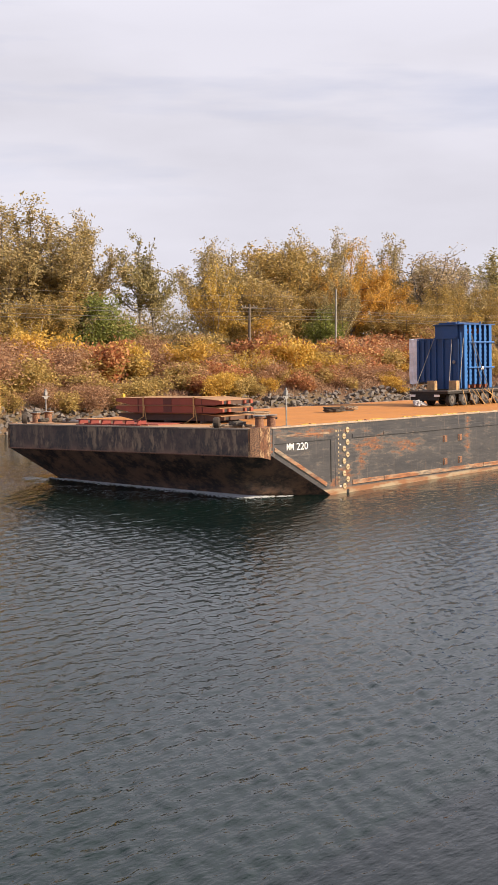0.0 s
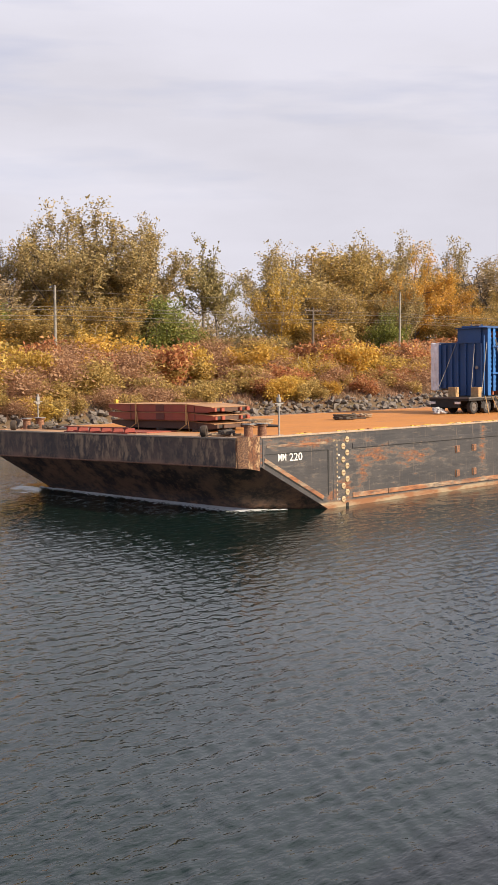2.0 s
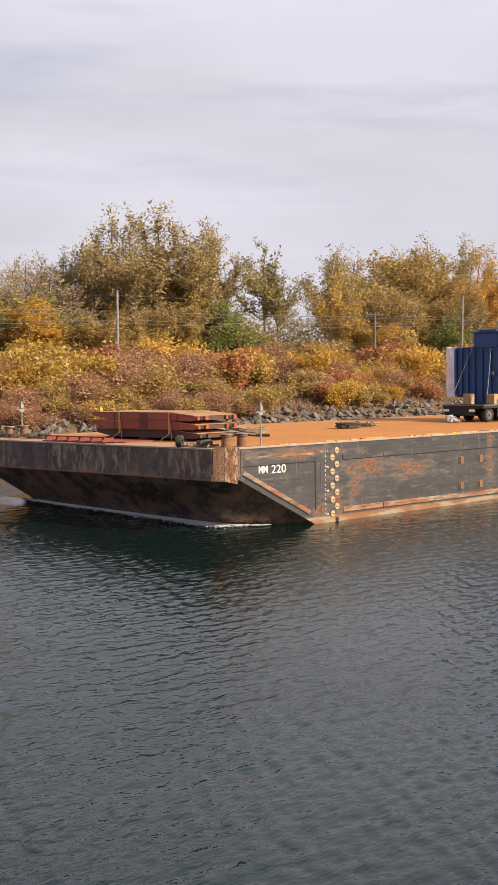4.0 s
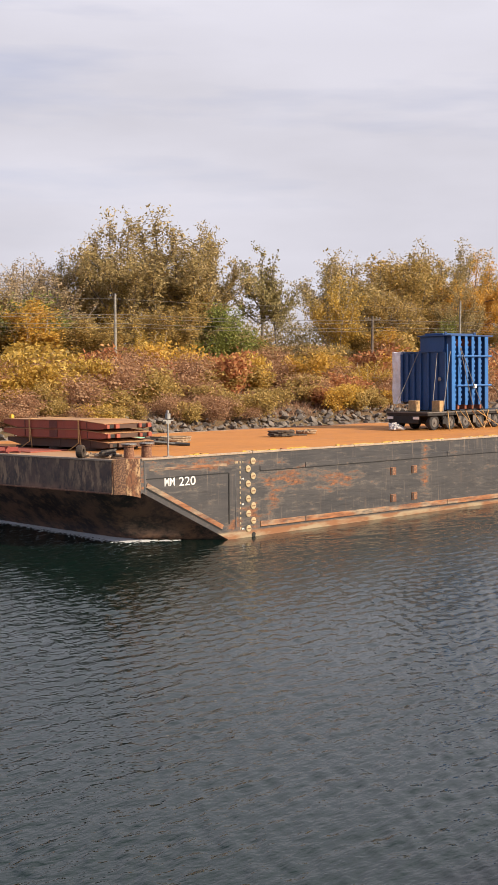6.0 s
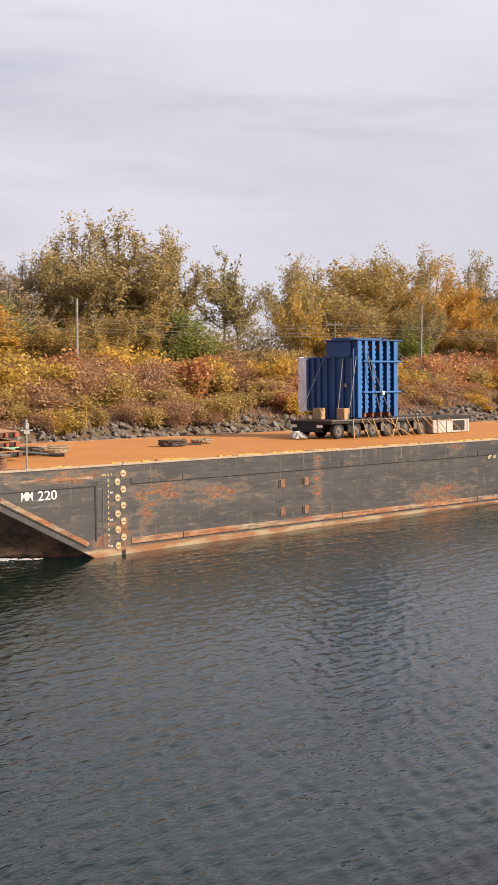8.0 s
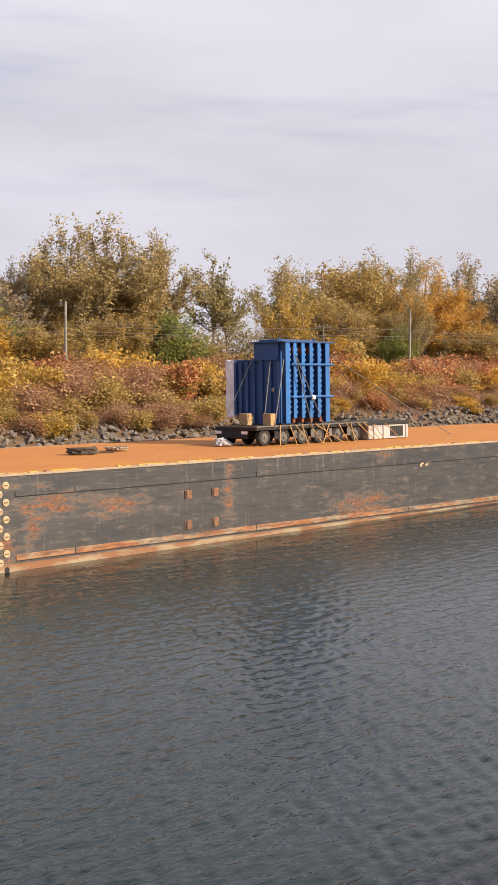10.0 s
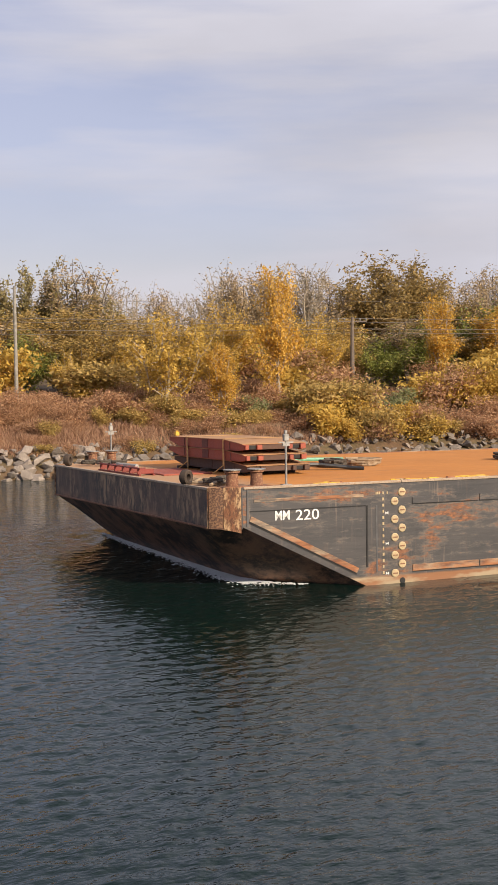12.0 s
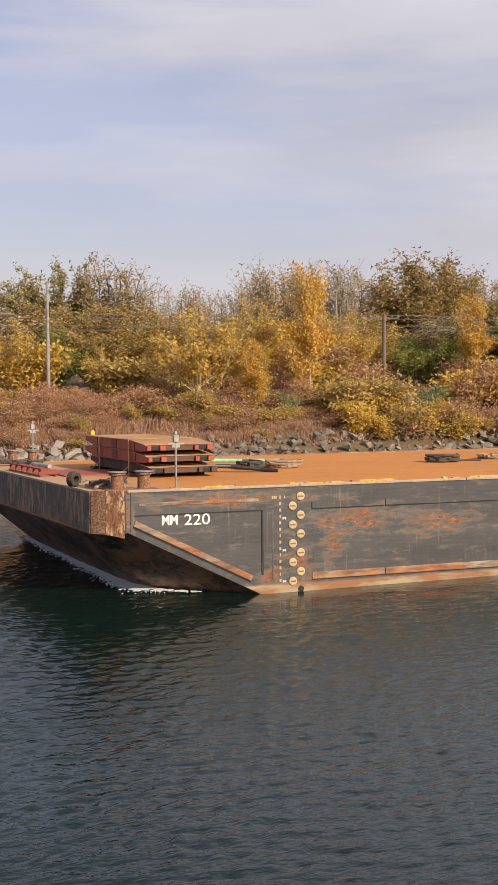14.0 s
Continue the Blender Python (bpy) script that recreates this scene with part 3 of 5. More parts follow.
def tree(name, seed, height, width, bare_to, n_leaf, leaf, leaves, bark, leaders=9, shoots=16, clump=0.2, stems=1, dome=0.4):
    """A tree of ascending leaders that bend up to the crown's edge, each with upright leafy shoots."""
    r = np.random.RandomState(seed)
    bm = bmesh.new()
    spots, weight = [], []
    r0 = 0.0135 * height / math.sqrt(stems)
    for s in range(stems):
        foot = Vector((*(r.normal(size=2) * 0.05 * width * (stems > 1)), -0.3))
        head = foot + Vector((*(r.normal(size=2) * 0.04 * height), height * r.uniform(0.84, 0.95)))
        line = [foot.lerp(head, k) + Vector((*(r.normal(size=2) * 0.010 * height * (k > 0)), 0)) for k in np.linspace(0, 1, 8)]
        tube(bm, line, [r0 * (1 - 0.9 * k) for k in np.linspace(0, 1, 8)], 6)
        limbs = [line[2:]]
        count = leaders // stems
        for i in range(count):
            k = bare_to + (0.62 - bare_to) * (i + r.rand()) / count
            j = min(int(k * 7), 6)
            p = line[j].lerp(line[j + 1], k * 7 - j)
            az = 2.4 * i + 0.8 * r.rand() + 1.7 * s
            out = 0.5 * width * math.sqrt(r.uniform(0.12, 1.0))
            top = height * (1 - dome * (out / (0.5 * width)) ** 2) * r.uniform(0.80, 1.0) * (1.0 if i % 3 else r.uniform(0.55, 0.85))
            end = Vector((foot.x + out * math.cos(az), foot.y + out * math.sin(az), max(top, p.z + 0.08 * height)))
            bend = Vector((p.x + 0.72 * (end.x - p.x), p.y + 0.72 * (end.y - p.y), p.z + 0.42 * (end.z - p.z)))
            path = [p * (1 - f) ** 2 + bend * (2 * f * (1 - f)) + end * f * f + Vector(r.normal(size=3)) * 0.008 * height * (0 < f < 1) for f in np.linspace(0, 1, 6)]
            rr = r0 * (1 - 0.8 * k) * 0.6
            tube(bm, path, [rr * (1 - 0.85 * f) + 0.008 for f in np.linspace(0, 1, 6)], 5, False)
            limbs.append(path)
        for path in limbs:
            for q in range(shoots):
                f = 0.12 + 0.88 * (q + r.rand()) / shoots
                g = f * (len(path) - 1)
                j = min(int(g), len(path) - 2)
                o = path[j].lerp(path[j + 1], g - j)
                run = (path[j + 1] - path[j]).normalized()
                way = (run * 0.6 + Vector(r.normal(size=3)) * 0.55 + Vector((0, 0, 0.75))).normalized()
                e = o + way * height * r.uniform(0.06, 0.15)
                tube(bm, [o, e], [0.022, 0.008], 3, False)
                w = r.uniform(0.25, 1.0)
                for g in (0.1, 0.28, 0.46, 0.64, 0.80, 0.95):
                    spots.append(o.lerp(e, g)), weight.append(w * (1.15 - 0.4 * g))
    spots, weight = np.array(spots), np.array(weight)
    pick = r.choice(len(spots), n_leaf, p=weight / weight.sum())
    pts = spots[pick] + np.clip(r.normal(size=(n_leaf, 3)), -1.5, 1.5) * clump * np.array((1, 1, 0.9))
    pts = pts[pts[:, 2] > 0.1]
    v, f = leaf_cards(pts, leaf, r)
    root = new(name)
    finish("trunk", bm, bark, root)
    crown = new("crown", cards_mesh("crown", v, f, leaves))
    crown.parent = root
    reach = np.hypot(pts[:, 0], pts[:, 1])
    return root, float(np.percentile(pts[:, 2], 99.9)), 2 * float(np.percentile(reach, 93))


TREE_KINDS = {
    # name, label, height, width, bare_to, leaves, leaf size, leaders, shoots, clump, stems, dome, bark
    "tall": ("cottonwood_tree", "tall cottonwood with thinning olive-brown leaves", 17, 8.0, 0.10, 12500, 0.210, 15, 17, 0.24, 2, 0.35, "grey"),
    "olive": ("poplar_tree", "full-crowned poplar with olive-gold autumn leaves", 14, 7.5, 0.06, 12500, 0.210, 18, 16, 0.30, 3, 0.30, "grey"),
    "dark": ("elm_tree", "open-crowned tree with dark olive leaves", 11, 5.5, 0.36, 4200, 0.195, 11, 13, 0.20, 1, 0.40, "grey"),
    "sparse": ("half_bare_tree", "half-bare tree with few pale brown leaves", 11.5, 4.2, 0.12, 4000, 0.155, 12, 15, 0.20, 2, 0.35, "grey"),
    "bare": ("leafless_tree", "nearly leafless pale grey tree", 10, 4.0, 0.16, 1500, 0.14, 13, 18, 0.18, 2, 0.35, "pale"),
    "orange": ("maple_tree", "broad maple with bright orange leaves", 15, 11, 0.14, 14000, 0.22, 16, 18, 0.42, 1, 0.50, "grey"),
    "gold": ("aspen_tree", "narrow aspen in golden autumn leaf", 9.5, 3.4, 0.06, 7500, 0.150, 10, 15, 0.24, 2, 0.55, "pale"),
    "yellow": ("birch_tree", "small yellow-leaved birch with pale stems", 6, 4.4, 0.08, 5600, 0.125, 13, 13, 0.22, 2, 0.45, "pale"),
    "round": ("oak_tree", "dense rounded tree turning bronze-green", 12.5, 8.5, 0.04, 19000, 0.21, 24, 18, 0.36, 3, 0.42, "grey"),
    "green": ("green_sapling", "leafy tree still fully green", 6.5, 6, 0.05, 8000, 0.175, 18, 14, 0.32, 3, 0.50, "grey"),
}
TALL_TREES = {
    "tall": [(122.6, 112, 14.8, 7.2), (126.0, 114, 14.2, 7.0), (92.1, 112, 17.8, 9.4), (95.5, 110, 16.4, 8.2), (100.2, 112, 16.3, 5.2), (151.5, 120, 18.0, 7.6),
             (159.0, 120, 18.8, 7.8), (169.6, 118, 18.3, 7.2), (173.0, 113, 14.8, 5.6), (179.0, 116, 14.2, 5.4), (84.5, 118, 13.2, 5.4), (87.3, 112, 17.4, 7.4), (98.5, 116, 15.5, 7.0)],
    "dark": [(105.0, 108, 14.6, 5.4), (107.8, 108, 12.6, 3.4), (119.3, 115, 8.0, 3.6), (193.0, 112, 16.9, 9.7), (33.2, 110, 9.6, 3.4), (29.5, 112, 11.2, 4.2),
             (27.0, 112, 11.0, 4.2), (24.2, 112, 10.3, 4.2), (21.6, 112, 10.0, 4.2)],
    "sparse": [(168.5, 112, 15.8, 8.7), (176.4, 112, 15.3, 6.4), (79.6, 120, 12.1, 4.4), (82.9, 120, 12.6, 4.4),
               (50.2, 115, 10.7, 4.2), (52.5, 113, 11.0, 4.2), (56.8, 113, 10.6, 4.4), (48.9, 113, 11.2, 4.0), (38.5, 112, 8.8, 3.0), (47.8, 114, 10.7, 3.6), (45.0, 112, 9.4, 3.1), (40.2, 112, 9.1, 2.4), (31.0, 110, 11.3, 4.8), (70.4, 110, 10.2, 4.0)],
    "olive": [(132.4, 115, 14.6, 9.1), (135.9, 112, 15.1, 8.4), (86.4, 116, 13.5, 5.0), (59.5, 113, 9.6, 4.4), (143.0, 116, 15.0, 8.5), (203, 112, 15, 9)],
    "orange": [(143.5, 106, 15.6, 8.2), (149.5, 105, 13.6, 6.4)],
    "bare": [(181.7, 110, 12.7, 6.5), (54.8, 112, 11.2, 4.9), (43.3, 112, 8.3, 2.4), (41.6, 112, 8.6, 2.8), (46.4, 113, 10.9, 3.4), (51.4, 114, 11.4, 3.8), (56.0, 115, 11.6, 3.8), (36.8, 112, 8.9, 2.6), (34.9, 112, 9.4, 2.8)],
    "round": [(63.4, 112, 12.3, 9.2), (68.0, 113, 10.6, 7.0)],
    "gold": [(41.4, 90, 10.9, 3.0), (35.2, 87, 5.6, 2.2), (59.2, 96, 8.2, 2.9)],
    "yellow": [(31.0, 88, 7.8, 5.3), (40.5, 99, 8.5, 4.5), (47.5, 97, 7.0, 4.0)],
}
LOW_TREES = {
    "green": [(91.2, 100, 7.6, 6.5), (130.9, 101, 6.9, 4.3), (71.5, 106, 8.1, 7.2), (92.8, 101, 7.0, 4.8), (24.2, 101, 5.2, 4.1), (55.7, 101, 4.9, 4.5), (61.2, 103, 6.4, 4.7)],
    "gold": [(114.1, 97, 5.5, 4.6), (41.9, 100, 5.7, 3.8)],
    "yellow": [(98.9, 86, 3.7, 4.0), (81.6, 100, 5.2, 5.0), (97.6, 100, 4.4, 4.2), (20.5, 98, 5.9, 3.5), (26.5, 97, 4.2, 2.2),
               (32.1, 101, 5.6, 4.1), (37.9, 97, 5.5, 3.6), (49.0, 98, 5.5, 3.3)],
    "olive": [(98.5, 100, 4.7, 5.5), (146.5, 101, 6.7, 7.0), (74.5, 101, 5.9, 4.9), (87.4, 102, 7.2, 5.8), (29.3, 101, 5.6, 5.0), (52.6, 101, 4.4, 3.0), (45.9, 95, 3.8, 3.2)],
}


def build_trees():
    rnd = random.Random(4)
    stock = {}
    for k, (name, label, high, wide, bare, nl, size, leaders, shoots, clump, stems, dome, bark) in TREE_KINDS.items():
        stock[k] = []
        for i in range(2 if k in ("tall", "olive", "sparse", "dark", "yellow", "green") else 1):
            ob, h, w = tree(name, 11 * len(stock) + i, high, wide, bare, nl, size, LEAVES[k], BARK if bark == "grey" else BARK_PALE, leaders, shoots, clump, stems, dome)
            tagged(ob, label, "tree", "trees on the far bank")
            stock[k].append([ob, h, w, False])
    places = [(k, *p) for table in (TALL_TREES, LOW_TREES) for k, rows in table.items() for p in rows]
    # understorey between the named trees
    for i in range(54):
        x = 14 + 186 * (i + rnd.random()) / 54
        k = rnd.choice(("olive", "yellow", "olive", "green", "sparse", "gold") if x < 78 else ("olive", "tall", "olive", "tall", "green", "yellow", "sparse", "olive"))
        places.append((k, x, rnd.uniform(101, 113), rnd.uniform(5.0, 7.4) if x < 78 else rnd.uniform(6.5, 11.5), rnd.uniform(4.6, 6.6)))
    for k, x, y, h, w in places:
        if 0.95 < x / y < 1.08 and y > 99 and h < 12:
            h = min(h, 12) * 0.45
        w *= {"sparse": 1.5, "bare": 1.4, "gold": 1.15}.get(k, 1.42 if k == "tall" else 1.28)
        item = stock[k][rnd.randrange(len(stock[k]))]
        ob, h0, w0, used = item
        m = pose(x, y, bank_height(y), 0, 0, rnd.uniform(0, 360)) @ Matrix.Diagonal((w / w0, w / w0, h / h0, 1))
        if used:
            copy_thing(ob, m @ Matrix.Diagonal([1 / q for q in ob.scale] + [1]))
        else:
            ob.matrix_basis = m
            item[3] = True
    for items in stock.values():
        for ob, _, _, used in items:
            if not used:
                for o in (*ob.children_recursive, ob):
                    bpy.data.objects.remove(o)


SHRUB_KINDS = {
    "red": ("sumac_shrub", "sumac shrub with red and orange leaves"),
    "brown": ("twiggy_shrub", "twiggy brown-pink shrub with few leaves"),
    "yellow": ("yellow_shrub", "shrub with yellow autumn leaves"),
    "olive": ("olive_shrub", "shrub with gold-olive leaves"),
    "gold": ("golden_shrub", "bushy shrub with golden leaves"),
    "pale": ("milkweed_clump", "clump of broad-leaved weeds in pale green leaf"),
}


PALE_CLUMPS = [(44.6, 87.5), (46.2, 87.0), (47.6, 87.6), (49.2, 86.8), (50.6, 87.4), (36.5, 88.5), (38.0, 87.2), (45.4, 88.4)]


def build_shrubs():
    rnd = random.Random(9)
    stock = {}
    for k, (name, label) in SHRUB_KINDS.items():
        stock[k] = []
        for i in range(2):
            n, size, clump = (1500, 0.19, 0.30) if k == "pale" else (2500, 0.145, 0.42) if k == "brown" else (2300, 0.205, 0.36)
            ob, _, _ = plant(name, 300 + 7 * len(stock) + i, 2.4, 2.9, 0.05, n, size, LEAVES[k], TWIG, 18, 0.8, clump, 5)
            stock[k].append([tagged(ob, label, "shrub", "shrubs on the far bank"), False])
    done = 0
    while done < 385:
        x, y = (rnd.uniform(12, 150), rnd.uniform(80.1, 99)) if done < 285 else (rnd.uniform(12, 42), rnd.uniform(81.2, 95))
        if done >= 350:
            x, y = rnd.uniform(44, 78), rnd.uniform(80.0, 82.6)
        low = x < 41 and y < 95
        if done >= len(PALE_CLUMPS) and low and done < 285 and rnd.random() < 0.3:
            continue
        band = noise.noise(Vector((x * 0.09, y * 0.12, 3)))
        spot = PALE_CLUMPS[done] if done < len(PALE_CLUMPS) else None
        if spot:
            x, y, k = *spot, "pale"
        elif 66 < x < 80 and y < 90:
            k = rnd.choice(("brown", "brown", "brown", "olive"))
        elif x < 66:
            k = rnd.choice(("brown", "yellow", "olive", "yellow", "olive", "brown"))
        elif band > 0.08 and y > 84:
            k = rnd.choice(("red", "red", "brown", "red", "olive"))
        else:
            k = rnd.choice(("olive", "yellow", "brown", "red", "olive", "gold", "brown"))
        s = rnd.uniform(0.65, 1.25) * (0.6 if y < 82.5 else 0.8 if y < 85 else 1.05)
        if low and not spot:
            k, s = rnd.choice(("brown", "brown", "brown", "olive")), 0.55 * s
        if spot:
            s = rnd.uniform(0.5, 0.7)
        m = pose(x, y, bank_height(y) - 0.1, 0, 0, rnd.uniform(0, 360)) @ Matrix.Diagonal((s * rnd.uniform(1.15, 1.75), s * rnd.uniform(1.1, 1.5), s * rnd.uniform(0.75, 1.25), 1))
        item = stock[k][rnd.randrange(2)]
        if item[1]:
            copy_thing(item[0], m @ Matrix.Diagonal([1 / q for q in item[0].scale] + [1]))
        else:
            item[0].matrix_basis, item[1] = m, True
        done += 1
    for items in stock.values():
        for ob, used in items:
            if not used:
                for o in (*ob.children_recursive, ob):
                    bpy.data.objects.remove(o)


def build_grass():
    """Dry grass and weeds over the slope, thickest where no shrubs stand."""
    r = np.random.RandomState(5)
    n = 150000
    x = np.where(r.rand(n) < 0.62, r.uniform(5, 44, n), r.uniform(44, 150, n))
    y = r.uniform(80.2, 99, n)
    z = np.interp(y, [79.6, 80.6, 84, 90, 96, 110], [0.9, 1.35, 2.2, 3.2, 4.0, 4.6])
    tuft = np.array([noise.noise(Vector((a * 0.5, b * 0.6, 0))) for a, b in zip(x, y)])
    h = r.uniform(0.18, 0.62, n) * (1.0 + 0.9 * tuft)
    az = r.uniform(0, 2 * np.pi, n)
    wd = r.uniform(0.025, 0.06, n)
    base = np.stack([x, y, z - 0.1], 1)
    side = np.stack([np.cos(az) * wd, np.sin(az) * wd, 0 * wd], 1)
    tip = base + np.stack([r.normal(size=n) * 0.55 * h, r.normal(size=n) * 0.55 * h, h + 0.1], 1)
    v = np.stack([base - side, base + side, tip], 1).reshape(-1, 3)
    ob = new("grass", cards_mesh("grass", v, np.arange(3 * n).reshape(-1, 3), LEAVES["grass"]))
    tagged(ob, "dry red-brown grass covering the bank slope", "grass", kind="stuff")


def build_far_woods():
    """The wood going on behind the first trees."""
    r = np.random.RandomState(15)
    n = 70000
    x, y = r.uniform(-10, 260, n), r.uniform(126, 142, n)
    top = np.array([5.4 + 3.0 * noise.noise(Vector((a * 0.16, b * 0.1, 1))) + 1.6 * noise.noise(Vector((a * 0.55, b * 0.3, 5))) for a, b in zip(x, y)])
    top *= np.interp(x / y, [0.5, 0.75], [0.62, 1.0])
    z = 4.8 + top * r.rand(n) ** 0.8
    v, f = leaf_cards(np.stack([x, y, z], 1), 0.34, r)
    ob = new("far_woods", cards_mesh("far_woods", v, f, LEAVES["tall"]))
    tagged(ob, "olive-brown woods behind the bank trees", "woods", kind="stuff")


# ---- poles and lines ----
def build_poles():
    rows = [(73.7, 95.0, 12.09, 0.17, False), (109.5, 95.0, 10.77, 0.18, True), (122.7, 93.0, 12.61, 0.15, False), (49.1, 93.0, 10.36, 0.20, True), (21.5, 92.0, 12.38, 0.15, False)]
    for x, y, top, r, arm in rows:
        z = bank_height(y)
        ob = thing("utility_pole", "brown wooden utility pole with a crossarm" if arm else "slender pale grey utility pole", "utility pole", "poles along the far bank")
        ob.location = (x, y, z)
        part("shaft", bar([(0, 0, -0.5), (0, 0, (top - z) / 2), (0, 0, top - z)], [r, r * 0.85, r * 0.66], 10), POLE if arm else POLE_PALE, ob)
        if arm:
            part("crossarm", boxes(((-1.3, -0.05, top - z - 0.40), (1.3, 0.05, top - z - 0.31))), POLE, ob, bevel=0.01)
            for q in (-1.25, -0.7, 0.7, 1.25):
                part("insulator", lathe(bmesh.new(), [(0.03, 0), (0.07, 0.05), (0.05, 0.1), (0.07, 0.14), (0.02, 0.2)], pose(q, 0, top - z - 0.31), 8), GALV, ob)
        else:
            part("pole_cap", lathe(bmesh.new(), [(r * 0.7, 0), (r * 0.75, 0.06), (r * 0.3, 0.1)], pose(0, 0, top - z), 8), GALV, ob)
    for z0, z1, y, rad in ((10.2, 10.35, 93.2, 0.017), (9.95, 10.05, 93.8, 0.016), (9.35, 9.6, 93.4, 0.018), (9.0, 9.3, 93.0, 0.015), (11.6, 11.9, 94.6, 0.011)):
        xs = [-40, 21.5, 49.1, 73.7, 109.5, 122.7, 175, 240]
        pts = []
        for a, b in zip(xs, xs[1:]):
            for k in range(8):
                f = k / 8
                pts.append((a + (b - a) * f, y, z0 + (z1 - z0) * (a + 40) / 280 - 4 * f * (1 - f) * 0.00017 * (b - a) ** 2))
        tagged(finish("power_line", bar(pts, rad, 5), WIRE), "thin sagging power line along the far bank", "cable", "power lines")


# ---- rocks ----
def rock_mesh(seed):
    r = random.Random(seed)
    bm = bmesh.new()
    for _ in range(12):
        d = Vector((r.gauss(0, 1), r.gauss(0, 1), r.gauss(0, 1))).normalized()
        bm.verts.new((d.x * 0.62 * r.uniform(0.85, 1.1), d.y * 0.5 * r.uniform(0.85, 1.1), d.z * 0.42 * r.uniform(0.85, 1.1)))
    out = bmesh.ops.convex_hull(bm, input=bm.verts[:])
    bmesh.ops.delete(bm, geom=[g for g in out["geom_interior"] if isinstance(g, bmesh.types.BMVert)], context="VERTS")
    me = bpy.data.meshes.new("rock")
    bm.to_mesh(me)
    bm.free()
    me.materials.append(STONE)
    return me


def build_rocks():
    r = random.Random(21)
    meshes = [rock_mesh(40 + i) for i in range(9)]
    root = thing("rock_revetment", "grey broken armour stones heaped along the waterline", "rocks")
    spots = []
    for x in np.arange(2, 165, 0.54):
        for j in range(7):
            y = 76.9 + j * 0.62 + r.uniform(-0.35, 0.35)
            spots.append((x + r.uniform(-0.4, 0.4), y, bank_height(y) + r.uniform(-0.08, 0.34) + 0.05, (0.36 + 0.62 * r.random() ** 1.6) * (1.05 if x < 30 else 0.85)))
    near = [s for s in spots if (8 < s[0] < 26) or (40 < s[0] < 62 and s[1] > 78.8)]
    near = near[:300]
    for x, y, z, s in near:
        ob = new("rock", meshes[r.randrange(9)])
        ob.parent = root
        ob.matrix_basis = pose(x, y, z, r.uniform(-40, 40), r.uniform(-40, 40), r.uniform(0, 360)) @ Matrix.Diagonal((s, s, s * 0.9, 1))
    chosen = set(near)
    vs, fs, n = [], [], 0
    raw = [(np.array([v.co[:] for v in me.vertices]), [list(p.vertices) for p in me.polygons]) for me in meshes]
    for s4 in spots:
        if s4 in chosen:
            continue
        x, y, z, s = s4
        v, f = raw[r.randrange(9)]
        m = np.array(pose(x, y, z, r.uniform(-40, 40), r.uniform(-40, 40), r.uniform(0, 360)))
        vs.append((v * s) @ m[:3, :3].T + m[:3, 3])
        fs += [[i + n for i in q] for q in f]
        n += len(v)
    me = bpy.data.meshes.new("rock_rubble")
    me.from_pydata(np.concatenate(vs).tolist(), [], fs)
    me.materials.append(STONE)
    tagged(new("rock_rubble", me), "smaller broken stones between the larger ones", kind="stuff").parent = root


# ---- the barge and what rides on it ----
SIDE_Y, DECK_Z, SPEED = 36.78, 3.36, -2.357
LENGTH, BEAM = 62.0, 16.6
RIDERS = []


def barge_pose(t):
    return pose(49.5 + SPEED * t, SIDE_Y, 0, -1.6, 0.45, 0)


def ride(ob, local=None):
    RIDERS.append((ob, local or Matrix()))
    return ob


def skew(x, y):
    """The bow lies a little aslant: it runs forward towards the far side."""
    return x - 0.042 * max(y - 0.38, 0.0) if x < -0.5 else x


def hull_outline(z):
    """The near half of the hull's outline at height z, from the middle of the bow to the stern."""
    rows = {DECK_Z: (-6.62, [(-6.62, 2.0), (-6.62, 0.9), (-6.60, 0.38), (-6.20, 0.16), (-5.64, 0.0)]),
            2.15: (-6.62, [(-6.62, 2.0), (-6.62, 0.9), (-6.60, 0.38), (-6.20, 0.16), (-5.64, 0.0)]),
            0.0: (-4.45, [(-4.42, 4.4), (-4.30, 3.0), (-3.85, 2.0), (-2.8, 1.25), (-1.3, 0.0)]),
            -1.4: (-2.6, [(-2.5, 4.2), (-2.2, 2.8), (-1.4, 2.0), (-0.4, 1.2), (1.5, 0.0)])}
    mid, pts = rows[z]
    return [(mid, BEAM / 2)] + pts + [(LENGTH - 8, 0.0)]


